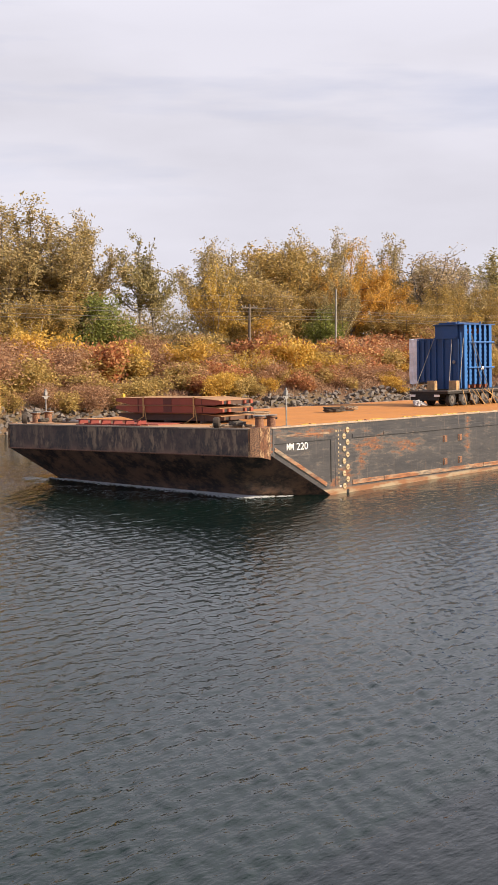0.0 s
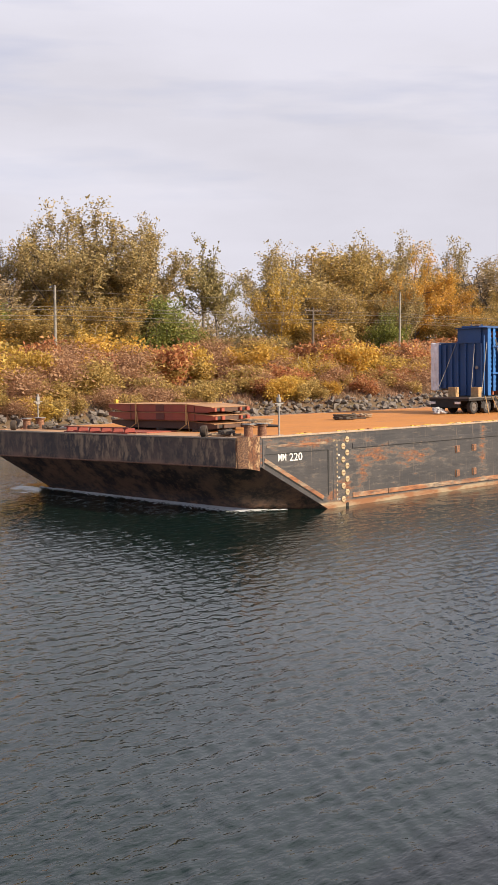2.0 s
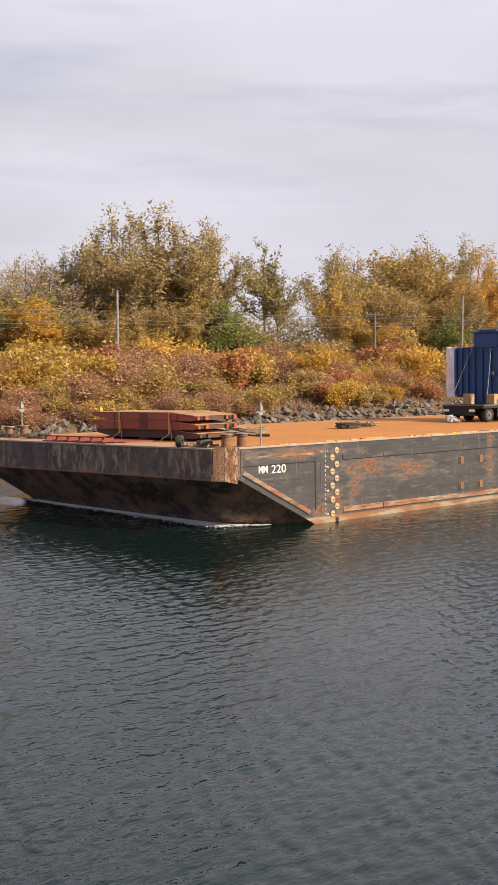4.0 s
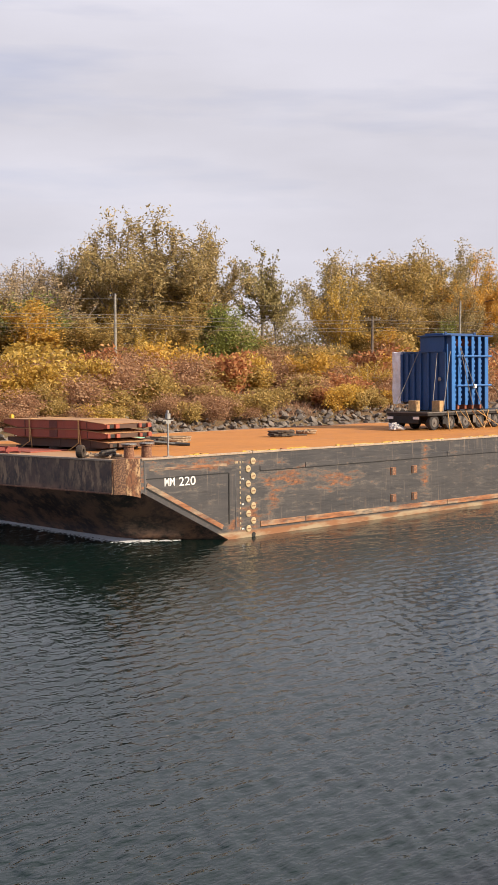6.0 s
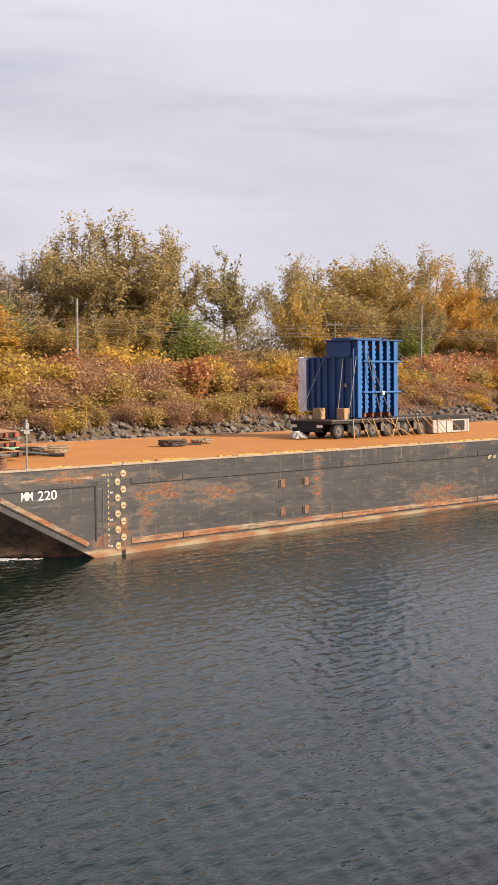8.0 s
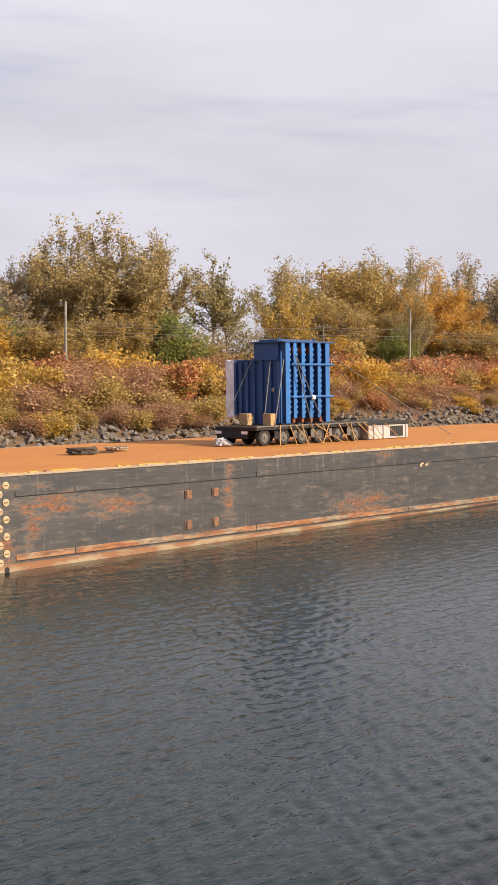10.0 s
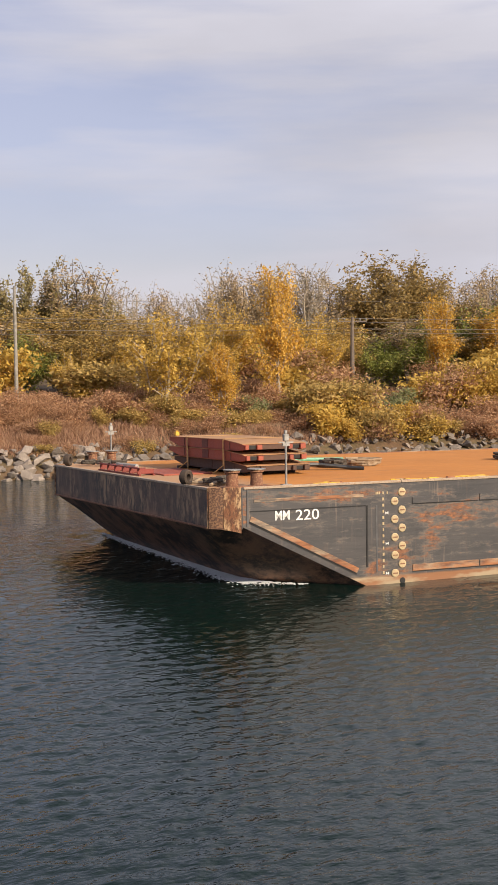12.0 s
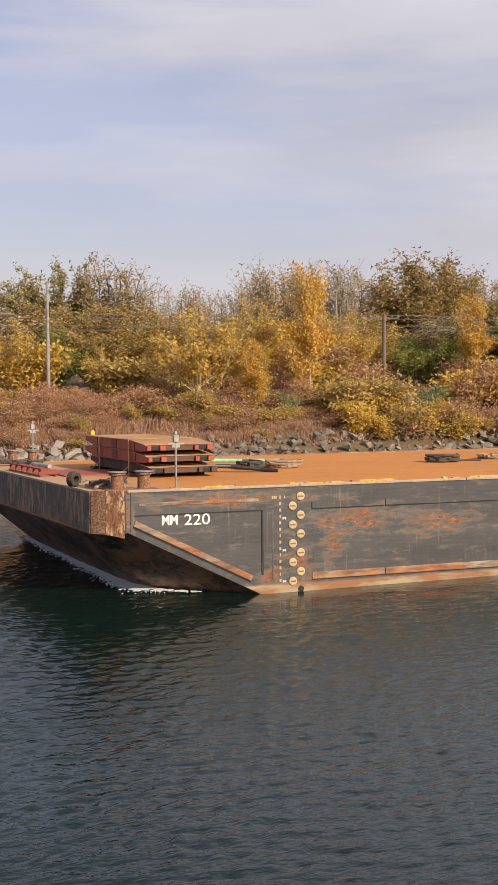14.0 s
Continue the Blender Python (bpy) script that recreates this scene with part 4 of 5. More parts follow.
def build_hull(root):
    levels = [DECK_Z, 2.15, 0.0, -1.4]
    fascia, rake, side = bmesh.new(), bmesh.new(), bmesh.new()
    for mirror in (False, True):
        rings = []
        for z in levels:
            rings.append([(skew(x, BEAM - y if mirror else y), BEAM - y if mirror else y, z) for x, y in hull_outline(z)])
        for level, (a, b) in enumerate(zip(rings, rings[1:])):
            for j in range(len(a) - 1):
                bm = side if j == len(a) - 2 else rake if level else fascia
                q = [bm.verts.new(p) for p in (a[j], a[j + 1], b[j + 1], b[j])]
                bm.faces.new(q if mirror else q[::-1])
    x1 = LENGTH - 8
    side.faces.new([side.verts.new(p) for p in ((x1, 0, -1.4), (x1, BEAM, -1.4), (x1, BEAM, DECK_Z), (x1, 0, DECK_Z))])
    for bm in (fascia, rake, side):
        bmesh.ops.remove_doubles(bm, verts=bm.verts[:], dist=0.001)
        bmesh.ops.recalc_face_normals(bm, faces=bm.faces[:])
    part("bow_fascia", fascia, BOW, root, "upright rust-scratched bow plate")
    for f in rake.faces:
        f.smooth = True
    part("bow_rake", rake, BOW, root, "dark brown rust-streaked raked bow")
    part("side_plating", side, HULL, root, "dark grey scuffed side plating with rust")
    deck = bmesh.new()
    ring = [(x, y) for x, y in hull_outline(DECK_Z)[1:]]
    pts = ring + [(x, BEAM - y) for x, y in ring[::-1]]
    top = [deck.verts.new((skew(x, y), y, DECK_Z + 0.004)) for x, y in pts]
    deck.faces.new(top)
    bmesh.ops.recalc_face_normals(deck, faces=deck.faces[:])
    part("deck", deck, DECK, root, "orange rusted steel deck")


def strip(bm, x0, x1, z0, z1, out=0.03):
    box(bm, (x0, -out, z0), (x1, 0.02, z1))


def build_side_details(root):
    # doubler strips along the side, upper and lower, in lengths
    cuts = [0.38, 2.98, 12.38, 22.6, 34, 46, 53.5]
    for a, b in zip(cuts, cuts[1:]):
        bm = bmesh.new()
        strip(bm, a + 0.02, b - 0.02, 2.60, 2.82)
        part("upper_rubbing_strake", bm, HULL, root, bevel=0.012)
        bm = bmesh.new()
        strip(bm, a + 0.02, b - 0.02, 0.38, 0.60)
        part("lower_rubbing_strake", bm, RUST_EDGE, root, bevel=0.012)
        # thin black strip below each strake, painting in its shadow gap
        for z in (2.585, 0.365):
            bm = bmesh.new()
            strip(bm, a + 0.02, b - 0.02, z - 0.012, z + 0.012, 0.008)
            part("weld_seam", bm, BLACK, root)
    # welded panel behind the rake, and the strip along the rake
    bm = bmesh.new()
    strip(bm, -1.31, -1.25, 0.62, 2.62, 0.02)
    part("weld_seam", bm, BLACK, root)
    for x0, x1, z0, z1, out, m in ((-5.4, -1.312, 2.60, 2.635, 0.015, BLACK), (-5.50, -5.44, 2.15, 3.3, 0.02, GREY_STEEL), (-0.95, -0.90, 0.45, 2.6, 0.012, GREY_STEEL)):
        bm = bmesh.new()
        strip(bm, x0, x1, z0, z1, out)
        part("weld_seam", bm, m, root)
    bm = bmesh.new()
    strip(bm, -5.25, -1.4, 2.90, 3.0, 0.018)
    part("chafing_bar", bm, RUST_EDGE, root)
    bm = bmesh.new()
    for k in range(9):
        a, b = k / 9, (k + 1) / 9
        p = [Vector((-5.42 + 3.75 * q, 0, 2.32 - 1.86 * q)) for q in (a, b)]
        n = Vector((0.455, 0, 0.89)) * 0.17
        lo = [p[0], p[1], p[1] + n, p[0] + n]
        v = [bm.verts.new((c.x, -0.028, c.z)) for c in lo] + [bm.verts.new((c.x, 0.02, c.z)) for c in lo]
        for f in ((0, 1, 2, 3), (0, 4, 5, 1), (1, 5, 6, 2), (2, 6, 7, 3), (3, 7, 4, 0)):
            bm.faces.new([v[i] for i in f])
    bmesh.ops.remove_doubles(bm, verts=bm.verts[:], dist=0.001)
    bmesh.ops.recalc_face_normals(bm, faces=bm.faces[:])
    part("rake_strip", bm, RUST_EDGE, root, "pale rusted strip along the rake")
    bm = bmesh.new()
    a, b, n = Vector((-5.42, 0, 2.30)), Vector((-1.67, 0, 0.44)), Vector((0.445, 0, 0.895)) * 0.04
    v = [bm.verts.new((c.x, y, c.z)) for y in (-0.02, 0.01) for c in (a - n, b - n, b, a)]
    for f in ((0, 1, 2, 3), (0, 4, 5, 1), (1, 5, 6, 2), (2, 6, 7, 3), (3, 7, 4, 0)):
        bm.faces.new([v[i] for i in f])
    bmesh.ops.recalc_face_normals(bm, faces=bm.faces[:])
    part("weld_seam", bm, BLACK, root)
    # round pads in two staggered columns
    for k in range(10):
        x, z = (0.01, -0.26)[k % 2], 3.01 - 0.2945 * k
        bm = lathe(bmesh.new(), [(0.135, -0.012), (0.135, 0.03), (0.11, 0.042), (0.0, 0.042)], pose(x, 0, z, 90), 16)
        ob = part("round_pad", bm, DISC, root, "cream round pad with a slot")
        part("slot", boxes(((x - 0.085, -0.056, z - 0.018), (x + 0.085, -0.03, z + 0.018))), RUSTY, ob)
    part("limber_hole", lathe(bmesh.new(), [(0.10, -0.01), (0.10, 0.02), (0.0, 0.02)], pose(0.02, 0, 0.10, 90), 14), BLACK, root)
    # draught scale: a line of small figures too small to read
    for k in range(14):
        z = 3.0 - 0.2 * k
        w = 0.032 if k % 3 else 0.022
        part("draught_mark", boxes(((-0.68 - w, -0.012, z - 0.045), (-0.68 + w, 0.006, z + 0.045))), DISC, root)
    for z in (2.34, 1.34, 0.37):
        lettering("M", root, -0.60, -0.49, z - 0.04, z + 0.04, "draught_letter")
    for x in (-0.94, -0.88, -0.82, -0.53):
        part("draught_mark", boxes(((x - 0.018, -0.012, 2.96), (x + 0.022, 0.006, 3.04))), DISC, root)
    for x in (-4.53, -4.265):
        lettering("M", root, x, x + 0.235, 2.30, 2.62, "hull_lettering")
    lettering("220", root, -3.82, -3.00, 2.27, 2.60, "hull_lettering")
    # four recessed square plates
    for x in (8.56, 10.02):
        for z, m in ((2.12, RUSTY), (0.93, RUSTY)):
            ob = part("square_plate", boxes(((x - 0.19, -0.035, z - 0.17), (x + 0.19, 0.02, z + 0.17))), m, root, "rusted square plate welded to the side", 0.01)
            part("slot", boxes(((x - 0.16, -0.045, z - 0.15), (x - 0.08, -0.03, z + 0.15))), BLACK, ob)
    # pale scrawled mark, unreadable
    part("paint_scrawl", boxes(((23.55, -0.012, 2.42), (23.72, 0.006, 2.54)), ((23.62, -0.013, 2.52), (23.84, 0.006, 2.62)), ((23.95, -0.012, 2.44), (24.2, 0.006, 2.50)), ((24.0, -0.013, 2.5), (24.06, 0.006, 2.68)), ((24.15, -0.013, 2.48), (24.21, 0.006, 2.68))), DISC, root)
    # deck edge: flat bar along the side and the bow, with chipped yellow line
    x1 = LENGTH - 8
    for a in range(-6, int(x1), 6):
        part("edge_bar", boxes(((max(a, -5.6), -0.035, DECK_Z - 0.05), (min(a + 5.98, x1), 0.10, DECK_Z + 0.03))), EDGE_PALE, root, bevel=0.012)
    part("far_edge_bar", boxes(((-5.6, BEAM - 0.14, DECK_Z - 0.05), (x1, BEAM + 0.03, DECK_Z + 0.035))), RUST_EDGE, root, bevel=0.012)
    for name, lo, hi, m in (("bow_edge_bar", (-6.655, 0.42, DECK_Z - 0.05), (-6.52, BEAM - 0.42, DECK_Z + 0.025), EDGE_PALE), ("fascia_lip", (-6.67, 0.42, 2.11), (-6.60, BEAM - 0.42, 2.17), RUSTY)):
        bm = boxes((lo, hi))
        for v in bm.verts:
            v.co.x = skew(v.co.x, v.co.y)
        part(name, bm, m, root, bevel=0.01)
    r = random.Random(3)
    for k in range(240):
        x = r.uniform(-3.5, 30)
        if noise.noise(Vector((x * 0.35, 0, 0))) < -0.25:
            continue
        y, l = r.uniform(0.14, 0.42), r.uniform(0.12, 0.5)
        bm = boxes(((x, y, DECK_Z), (x + l, y + r.uniform(0.05, 0.16), DECK_Z + r.uniform(0.015, 0.06))))
        part("edge_flake", bm, r.choice((YELLOW, YELLOW, YELLOW, DISC, RUST_EDGE)), root, bevel=0.008)
    # blistered rounded plate on each corner of the bow, and the bars that edge it
    for y0, s in ((0.0, 1), (BEAM, -1)):
        ends = (("corner_recess", [(-6.60, 0.38, 2.12), (-6.43, 0.255, 2.11), (-6.21, 0.165, 2.09)], 0.035, CORNER_DARK, "dark rusted corner plate"),
                ("corner_plate", [(-6.205, 0.162, 2.08), (-6.08, 0.12, 2.06), (-5.95, 0.08, 2.03), (-5.82, 0.045, 2.00), (-5.68, 0.005, 1.96)], 0.045, COLUMN, "rust-blistered rounded corner plate"))
        for name, line, proud, m, label in ends:
            bm = bmesh.new()
            rows = []
            last = len(line) - 1
            for k, (x, y, low) in enumerate(line):
                p, q = line[max(k - 1, 0)], line[min(k + 1, last)]
                n = Vector((q[1] - p[1], p[0] - q[0])).normalized() * proud
                rows.append([bm.verts.new((skew(px, y0 + s * py), y0 + s * py, z)) for px, py, z in ((x, y, low), (x + n.x, y + n.y, low), (x + n.x, y + n.y, DECK_Z + 0.03), (x, y, DECK_Z + 0.03))])
            for g, h in zip(rows, rows[1:]):
                for k in range(4):
                    bm.faces.new((g[k], h[k], h[(k + 1) % 4], g[(k + 1) % 4]))
            bm.faces.new(rows[0]), bm.faces.new(rows[-1])
            bmesh.ops.recalc_face_normals(bm, faces=bm.faces[:])
            part(name, bm, m, root, label)
        for x, y, r, m in ((-6.62, 0.42, 0.032, COLUMN), (-5.66, 0.0, 0.03, GREY_STEEL)):
            x = skew(x, y0 + s * y)
            part("corner_bar", bar([(x, y0 + s * y, 2.10), (x, y0 + s * y, DECK_Z + 0.02)], r, 8), m, root)


def lettering(text, parent, x0, x1, z0, z1, name):
    """Stencilled letters that fill the given width and height on the side."""
    cu = bpy.data.curves.new("lettering", "FONT")
    cu.body, cu.size, cu.extrude, cu.offset = text, 1.0, 0.01, 0.002
    ob = new(name, cu)
    bpy.context.view_layer.update()
    me = bpy.data.meshes.new_from_object(ob.evaluated_get(bpy.context.evaluated_depsgraph_get()))
    bpy.data.objects.remove(ob)
    co = np.array([v.co[:] for v in me.vertices])
    lo, hi = co.min(0), co.max(0)
    for v in me.vertices:
        v.co = (x0 + (v.co.x - lo[0]) / (hi[0] - lo[0]) * (x1 - x0), -0.006 - 0.5 * v.co.z, z0 + (v.co.y - lo[1]) / (hi[1] - lo[1]) * (z1 - z0))
    me.materials.append(WHITE)
    out = new(name, me)
    out.parent = parent
    return tagged(out, "white stencilled lettering on the hull")


def build_fittings(root):
    z = DECK_Z
    for x, y in ((-5.74, 0.55), (-4.91, 0.55), (-5.74, BEAM - 0.75), (-4.91, BEAM - 0.75)):
        bm = lathe(bmesh.new(), [(0.30, 0.0), (0.30, 0.03), (0.20, 0.035), (0.185, 0.43), (0.25, 0.46), (0.25, 0.51), (0.0, 0.53)], pose(x, y, z), 18)
        post = part("bollard", bm, RUSTY, root, "rusty steel bollard welded to the deck")
        part("bollard_cap", lathe(bmesh.new(), [(0.0, 0.532), (0.29, 0.532), (0.29, 0.558), (0.0, 0.565)], pose(x, y, z), 18), GALV, post, "flat grey cap")
    part("bollard_plate", boxes(((-6.1, 0.22, z), (-4.5, 0.92, z + 0.03))), RUST_EDGE, root)
    for x, y, h in ((-3.9, 0.5, 1.74), (-4.85, BEAM - 0.5, 1.72)):
        ob = part("light_post", bar([(x, y, z), (x, y, z + h - 0.28)], 0.036, 10), GALV, root, "grey pipe post with a lamp box")
        part("foot_plate", boxes(((x - 0.16, y - 0.12, z), (x + 0.16, y + 0.12, z + 0.025))), GALV, ob)
        part("crossbar", boxes(((x - 0.26, y - 0.025, z + h - 0.40), (x + 0.26, y + 0.025, z + h - 0.36))), GALV, ob)
        part("brace", boxes(((x - 0.12, y - 0.03, z + h - 0.5), (x + 0.12, y + 0.03, z + h - 0.4))), GALV, ob)
        part("lamp_box", boxes(((x - 0.085, y - 0.07, z + h - 0.34), (x + 0.085, y + 0.07, z + h - 0.12)), ((x - 0.045, y - 0.045, z + h - 0.12), (x + 0.045, y + 0.045, z + h))), GALV, ob, bevel=0.015)


def build_barge():
    root = thing("barge", "long flat deck barge with rusty grey hull and raked bow", "barge")
    build_hull(root)
    build_side_details(root)
    build_fittings(root)
    return ride(root)


def build_tyre(x, y, z, r, lean):
    ob = thing("fender_tyre", "worn old tyre standing on the deck edge", "tyre", "deck tyres")
    prof = [(r * 0.46, -0.10), (r * 0.80, -0.13), (r * 0.97, -0.10), (r, 0.0), (r * 0.97, 0.10), (r * 0.80, 0.13), (r * 0.46, 0.10), (r * 0.46, -0.10)]
    bm = lathe(bmesh.new(), prof, Matrix(), 22, False)
    bmesh.ops.remove_doubles(bm, verts=bm.verts[:], dist=0.001)
    part("tyre_body", bm, TIRE_OLD, ob)
    bm = bmesh.new()
    loop_tube(bm, (0, 0, -0.13), r * 0.74, 0.022, 1, 0.0)
    part("bead_ring", bm, ROPE, ob)
    return ride(ob, pose(x, y, z, 90, 0, lean))


def prism(bm, profile, x0, x1):
    """A slab between x0 and x1 with the given (y, z) outline."""
    a = [bm.verts.new((x0, y, z)) for y, z in profile]
    b = [bm.verts.new((x1, y, z)) for y, z in profile]
    n = len(profile)
    for i in range(n):
        bm.faces.new((a[i], a[(i + 1) % n], b[(i + 1) % n], b[i]))
    bm.faces.new(a[::-1]), bm.faces.new(b)
    bmesh.ops.recalc_face_normals(bm, faces=bm.faces[:])
    return bm


def build_ramp(u0, v0, z0, turn, paint_side):
    """One loading ramp: side girders, a tan running plate that slopes down to the toe, and fork pockets."""
    ob = thing("loading_ramp", "red-oxide steel loading ramp stacked on timbers" if paint_side is OXIDE else "brown steel loading ramp at the bottom of the stack", "ramp", "stack of ramps")
    L, W, T = 7.0, 2.45, 0.33
    side = [(0.0, 0.02), (0.3, 0.0), (L - 1.0, 0.0), (L, 0.16), (L, T - 0.02), (1.7, T), (0.0, 0.20)]
    for x in (0.0, W - 0.08):
        part("side_girder", prism(bmesh.new(), side, x, x + 0.08), paint_side, ob)
    top = [(0.05, 0.205), (1.7, T + 0.002), (L - 0.05, T - 0.018), (L - 0.05, T + 0.004), (1.7, T + 0.026), (0.05, 0.23)]
    part("running_plate", prism(bmesh.new(), top, -0.03, W + 0.03), OXIDE_TOP, ob, "worn tan running plate")
    part("bottom_flange", boxes(((-0.03, 0.3, -0.02), (0.14, L - 1.0, -0.002)), ((W - 0.14, 0.3, -0.02), (W + 0.03, L - 1.0, -0.002))), paint_side, ob)
    for k in range(5):
        y = 0.9 + k * 1.3
        part("cross_beam", boxes(((0.082, y, 0.02), (W - 0.082, y + 0.09, min(T, 0.2 + 0.075 * y) - 0.015))), paint_side, ob)
    for y, w in ((1.15, 0.05), (3.15, 0.55), (5.4, 0.05)):
        part("splice_plate", boxes(((-0.02, y, 0.01), (-0.002, y + w, min(T, 0.2 + 0.075 * y) - 0.02))), OXIDE_MID if paint_side is OXIDE else OXIDE_DARK, ob)
    part("end_plate", boxes(((0.082, 0.02, 0.02), (W - 0.082, 0.06, 0.19))), OXIDE_DARK, ob)
    for x in (0.0, 1.72):
        part("toe_block", boxes(((x + 0.02, -0.10, 0.02), (x + 0.16, 0.018, 0.19))), paint_side, ob, bevel=0.01)
        part("fork_pocket", boxes(((x + 0.18, -0.012, 0.04), (x + 0.46, 0.018, 0.16))), BLACK, ob)
        part("toe_block", boxes(((x + 0.48, -0.10, 0.02), (x + 0.68, 0.018, 0.19))), paint_side, ob, bevel=0.01)
    return ride(ob, pose(u0, v0, z0, 0, 0, turn))


def build_ramp_stack():
    z = DECK_Z
    for k, (du, turn) in enumerate(((0.1, 1.5), (0.0, 2.4), (-0.04, 2.0))):
        build_ramp(-3.42 + du, 4.95, z + 0.14 + 0.385 * k, turn, OXIDE if k else OXIDE_DARK)
        for y in (5.9, 8.3, 10.7) if k == 0 else ():
            ob = tagged(finish("dunnage_timber", boxes(((0, 0, 0), (2.7, 0.16, 0.12))), TIMBER_DARK, bevel=0.012), "dark weathered timber under the stacked ramps", "timber", "dunnage under the ramps")
            ride(ob, pose(-3.7 - 0.02 * (y - 5), y, z + 0.004))
    for v in (6.55, 9.9):
        zt = z + 0.14 + 0.77 + 0.365
        u = -3.44 - 0.04 * (v - 5)
        bm = boxes(((u - 0.02, v, zt), (u + 2.25, v + 0.09, zt + 0.012)), ((u - 0.085, v, z + 0.30), (u - 0.073, v + 0.09, zt)))
        tube(bm, [(u - 0.08, v + 0.04, z + 0.32), (u - 0.35, v + 0.35, z + 0.02)], 0.022, 6)
        tube(bm, [(u - 0.08, v - 0.02, z + 0.9), (u - 0.16, v - 0.25, z + 0.02)], 0.018, 6)
        ride(tagged(finish("tie_strap", bm, STRAP), "yellow webbing strap tied over the ramps", "strap", "straps over the ramps"))
    bm = boxes(((0, 0, 0), (0.16, 0.16, 0.16)), ((0.03, 0.03, 0.16), (0.13, 0.13, 0.20)))
    ride(tagged(finish("yellow_box", bm, YELLOW, bevel=0.015), "small yellow box on top of the ramps", "box"), pose(-3.6, 11.5, z + 1.26))


def build_red_frame():
    ob = thing("red_steel_frame", "low red steel rack lying on the foredeck", "steel rack")
    part("base_rail", boxes(((0, 0, 0), (0.08, 4.3, 0.06)), ((0.55, 0, 0), (0.63, 4.3, 0.06))), RED_FRAME, ob, bevel=0.008)
    for k in range(6):
        y = 0.15 + k * 0.78
        part("upright_plate", boxes(((0.0, y, 0.062), (0.63, y + 0.06, 0.24))), RED_FRAME, ob, bevel=0.008)
        part("peg", bar([(0.3, y + 0.2, 0.06), (0.3, y + 0.2, 0.22)], 0.06, 8), RED_FRAME, ob)
    part("top_rail", boxes(((0.02, 0, 0.242), (0.10, 4.3, 0.29))), RED_FRAME, ob, bevel=0.008)
    ride(ob, pose(-6.55, 7.3, DECK_Z + 0.004, 0, 0, 3))
    pl = tagged(finish("flat_plate", boxes(((0, 0, 0), (1.9, 3.3, 0.05))), OXIDE, bevel=0.01), "flat red-brown steel plate lying on deck", "plate")
    ride(pl, pose(-5.75, 6.9, DECK_Z + 0.004, 0, 0, 2))
    pipe = tagged(finish("deck_pipe", bar([(-5.2, 11.6, DECK_Z + 0.10), (-5.6, 14.6, DECK_Z + 0.10)], 0.085, 10), CONCRETE), "pale pipe lying on the foredeck", "pipe")
    ride(pipe)


def build_coils():
    z = DECK_Z
    for i, (u, v, r, n, h, m) in enumerate(((10.0, 8.35, 0.62, 5, 0.26, ROPE_DARK), (12.95, 9.5, 0.6, 4, 0.14, ROPE), (1.5, 7.9, 0.55, 5, 0.26, ROPE_DARK), (3.0, 8.2, 0.62, 5, 0.24, ROPE))):
        bm = bmesh.new()
        for k in range(3):
            loop_tube(bm, (0.05 * k, 0.04 * k, 0.05), r * (1 - 0.22 * k), 0.045, n, h * (1 - 0.2 * k), 0.8, seed=i * 7 + k, wobble=0.35)
        tube(bm, [(r, 0, 0.04), (r + 0.5, 0.2, 0.05), (r + 1.1, -0.1, 0.04)], 0.04, 6)
        ride(tagged(finish("rope_coil", bm, m), "heap of coiled mooring rope on the deck" if m is ROPE else "heap of dark coiled wire rope on the deck", "rope coil", "coils on deck"), pose(u, v, z, 0, 0, 50 * i))
    bm = bmesh.new()
    r = random.Random(8)
    for k in range(4):
        pts = [(-6.3 + 0.3 * k + 0.35 * math.sin(j * 1.3 + k), 1.0 + 0.30 * j, z + 0.05 + 0.09 * r.random()) for j in range(8)]
        tube(bm, pts, 0.05, 6)
    ride(tagged(finish("mooring_line", bm, ROPE), "tangled pale mooring line beside the bollards", "rope"))
    bm = bmesh.new()
    for k in range(3):
        loop_tube(bm, (-6.0 + 0.4 * k, 1.5 + 0.5 * k, z + 0.1), 0.28, 0.05, 2, 0.14, 0.7, seed=k, wobble=0.3)
    ride(tagged(finish("chain_heap", bm, ROPE_DARK), "heap of dark chain and shackles by the bow", "chain"))
    bm = bmesh.new()
    for k in range(3):
        loop_tube(bm, (-6.3 + 0.5 * k, BEAM - 2.0 - 0.5 * k, z + 0.1), 0.26, 0.06, 2, 0.14, 0.7, seed=k + 9, wobble=0.3)
    ride(tagged(finish("chain_heap", bm, ROPE_DARK), "heap of dark chain at the far bow corner", "chain"))
    ride(tagged(finish("green_hose", bar([(-0.9, 10.4, z + 0.22), (1.2, 10.6, z + 0.2), (3.3, 10.5, z + 0.14)], 0.075, 8), HOSE), "pale green hose lying straight on deck", "hose"))
    for q in (0.0, 0.22):
        ride(tagged(finish("black_hose", bar([(-1.0, 6.6 + q, z + 0.25), (0.2, 6.5 + q, z + 0.22), (1.2, 6.1 + q, z + 0.10), (1.7, 5.7 + q, z + 0.06)], 0.07, 8), HOSE_BLACK), "black rubber hose trailing from the ramps", "hose", "black hoses"))


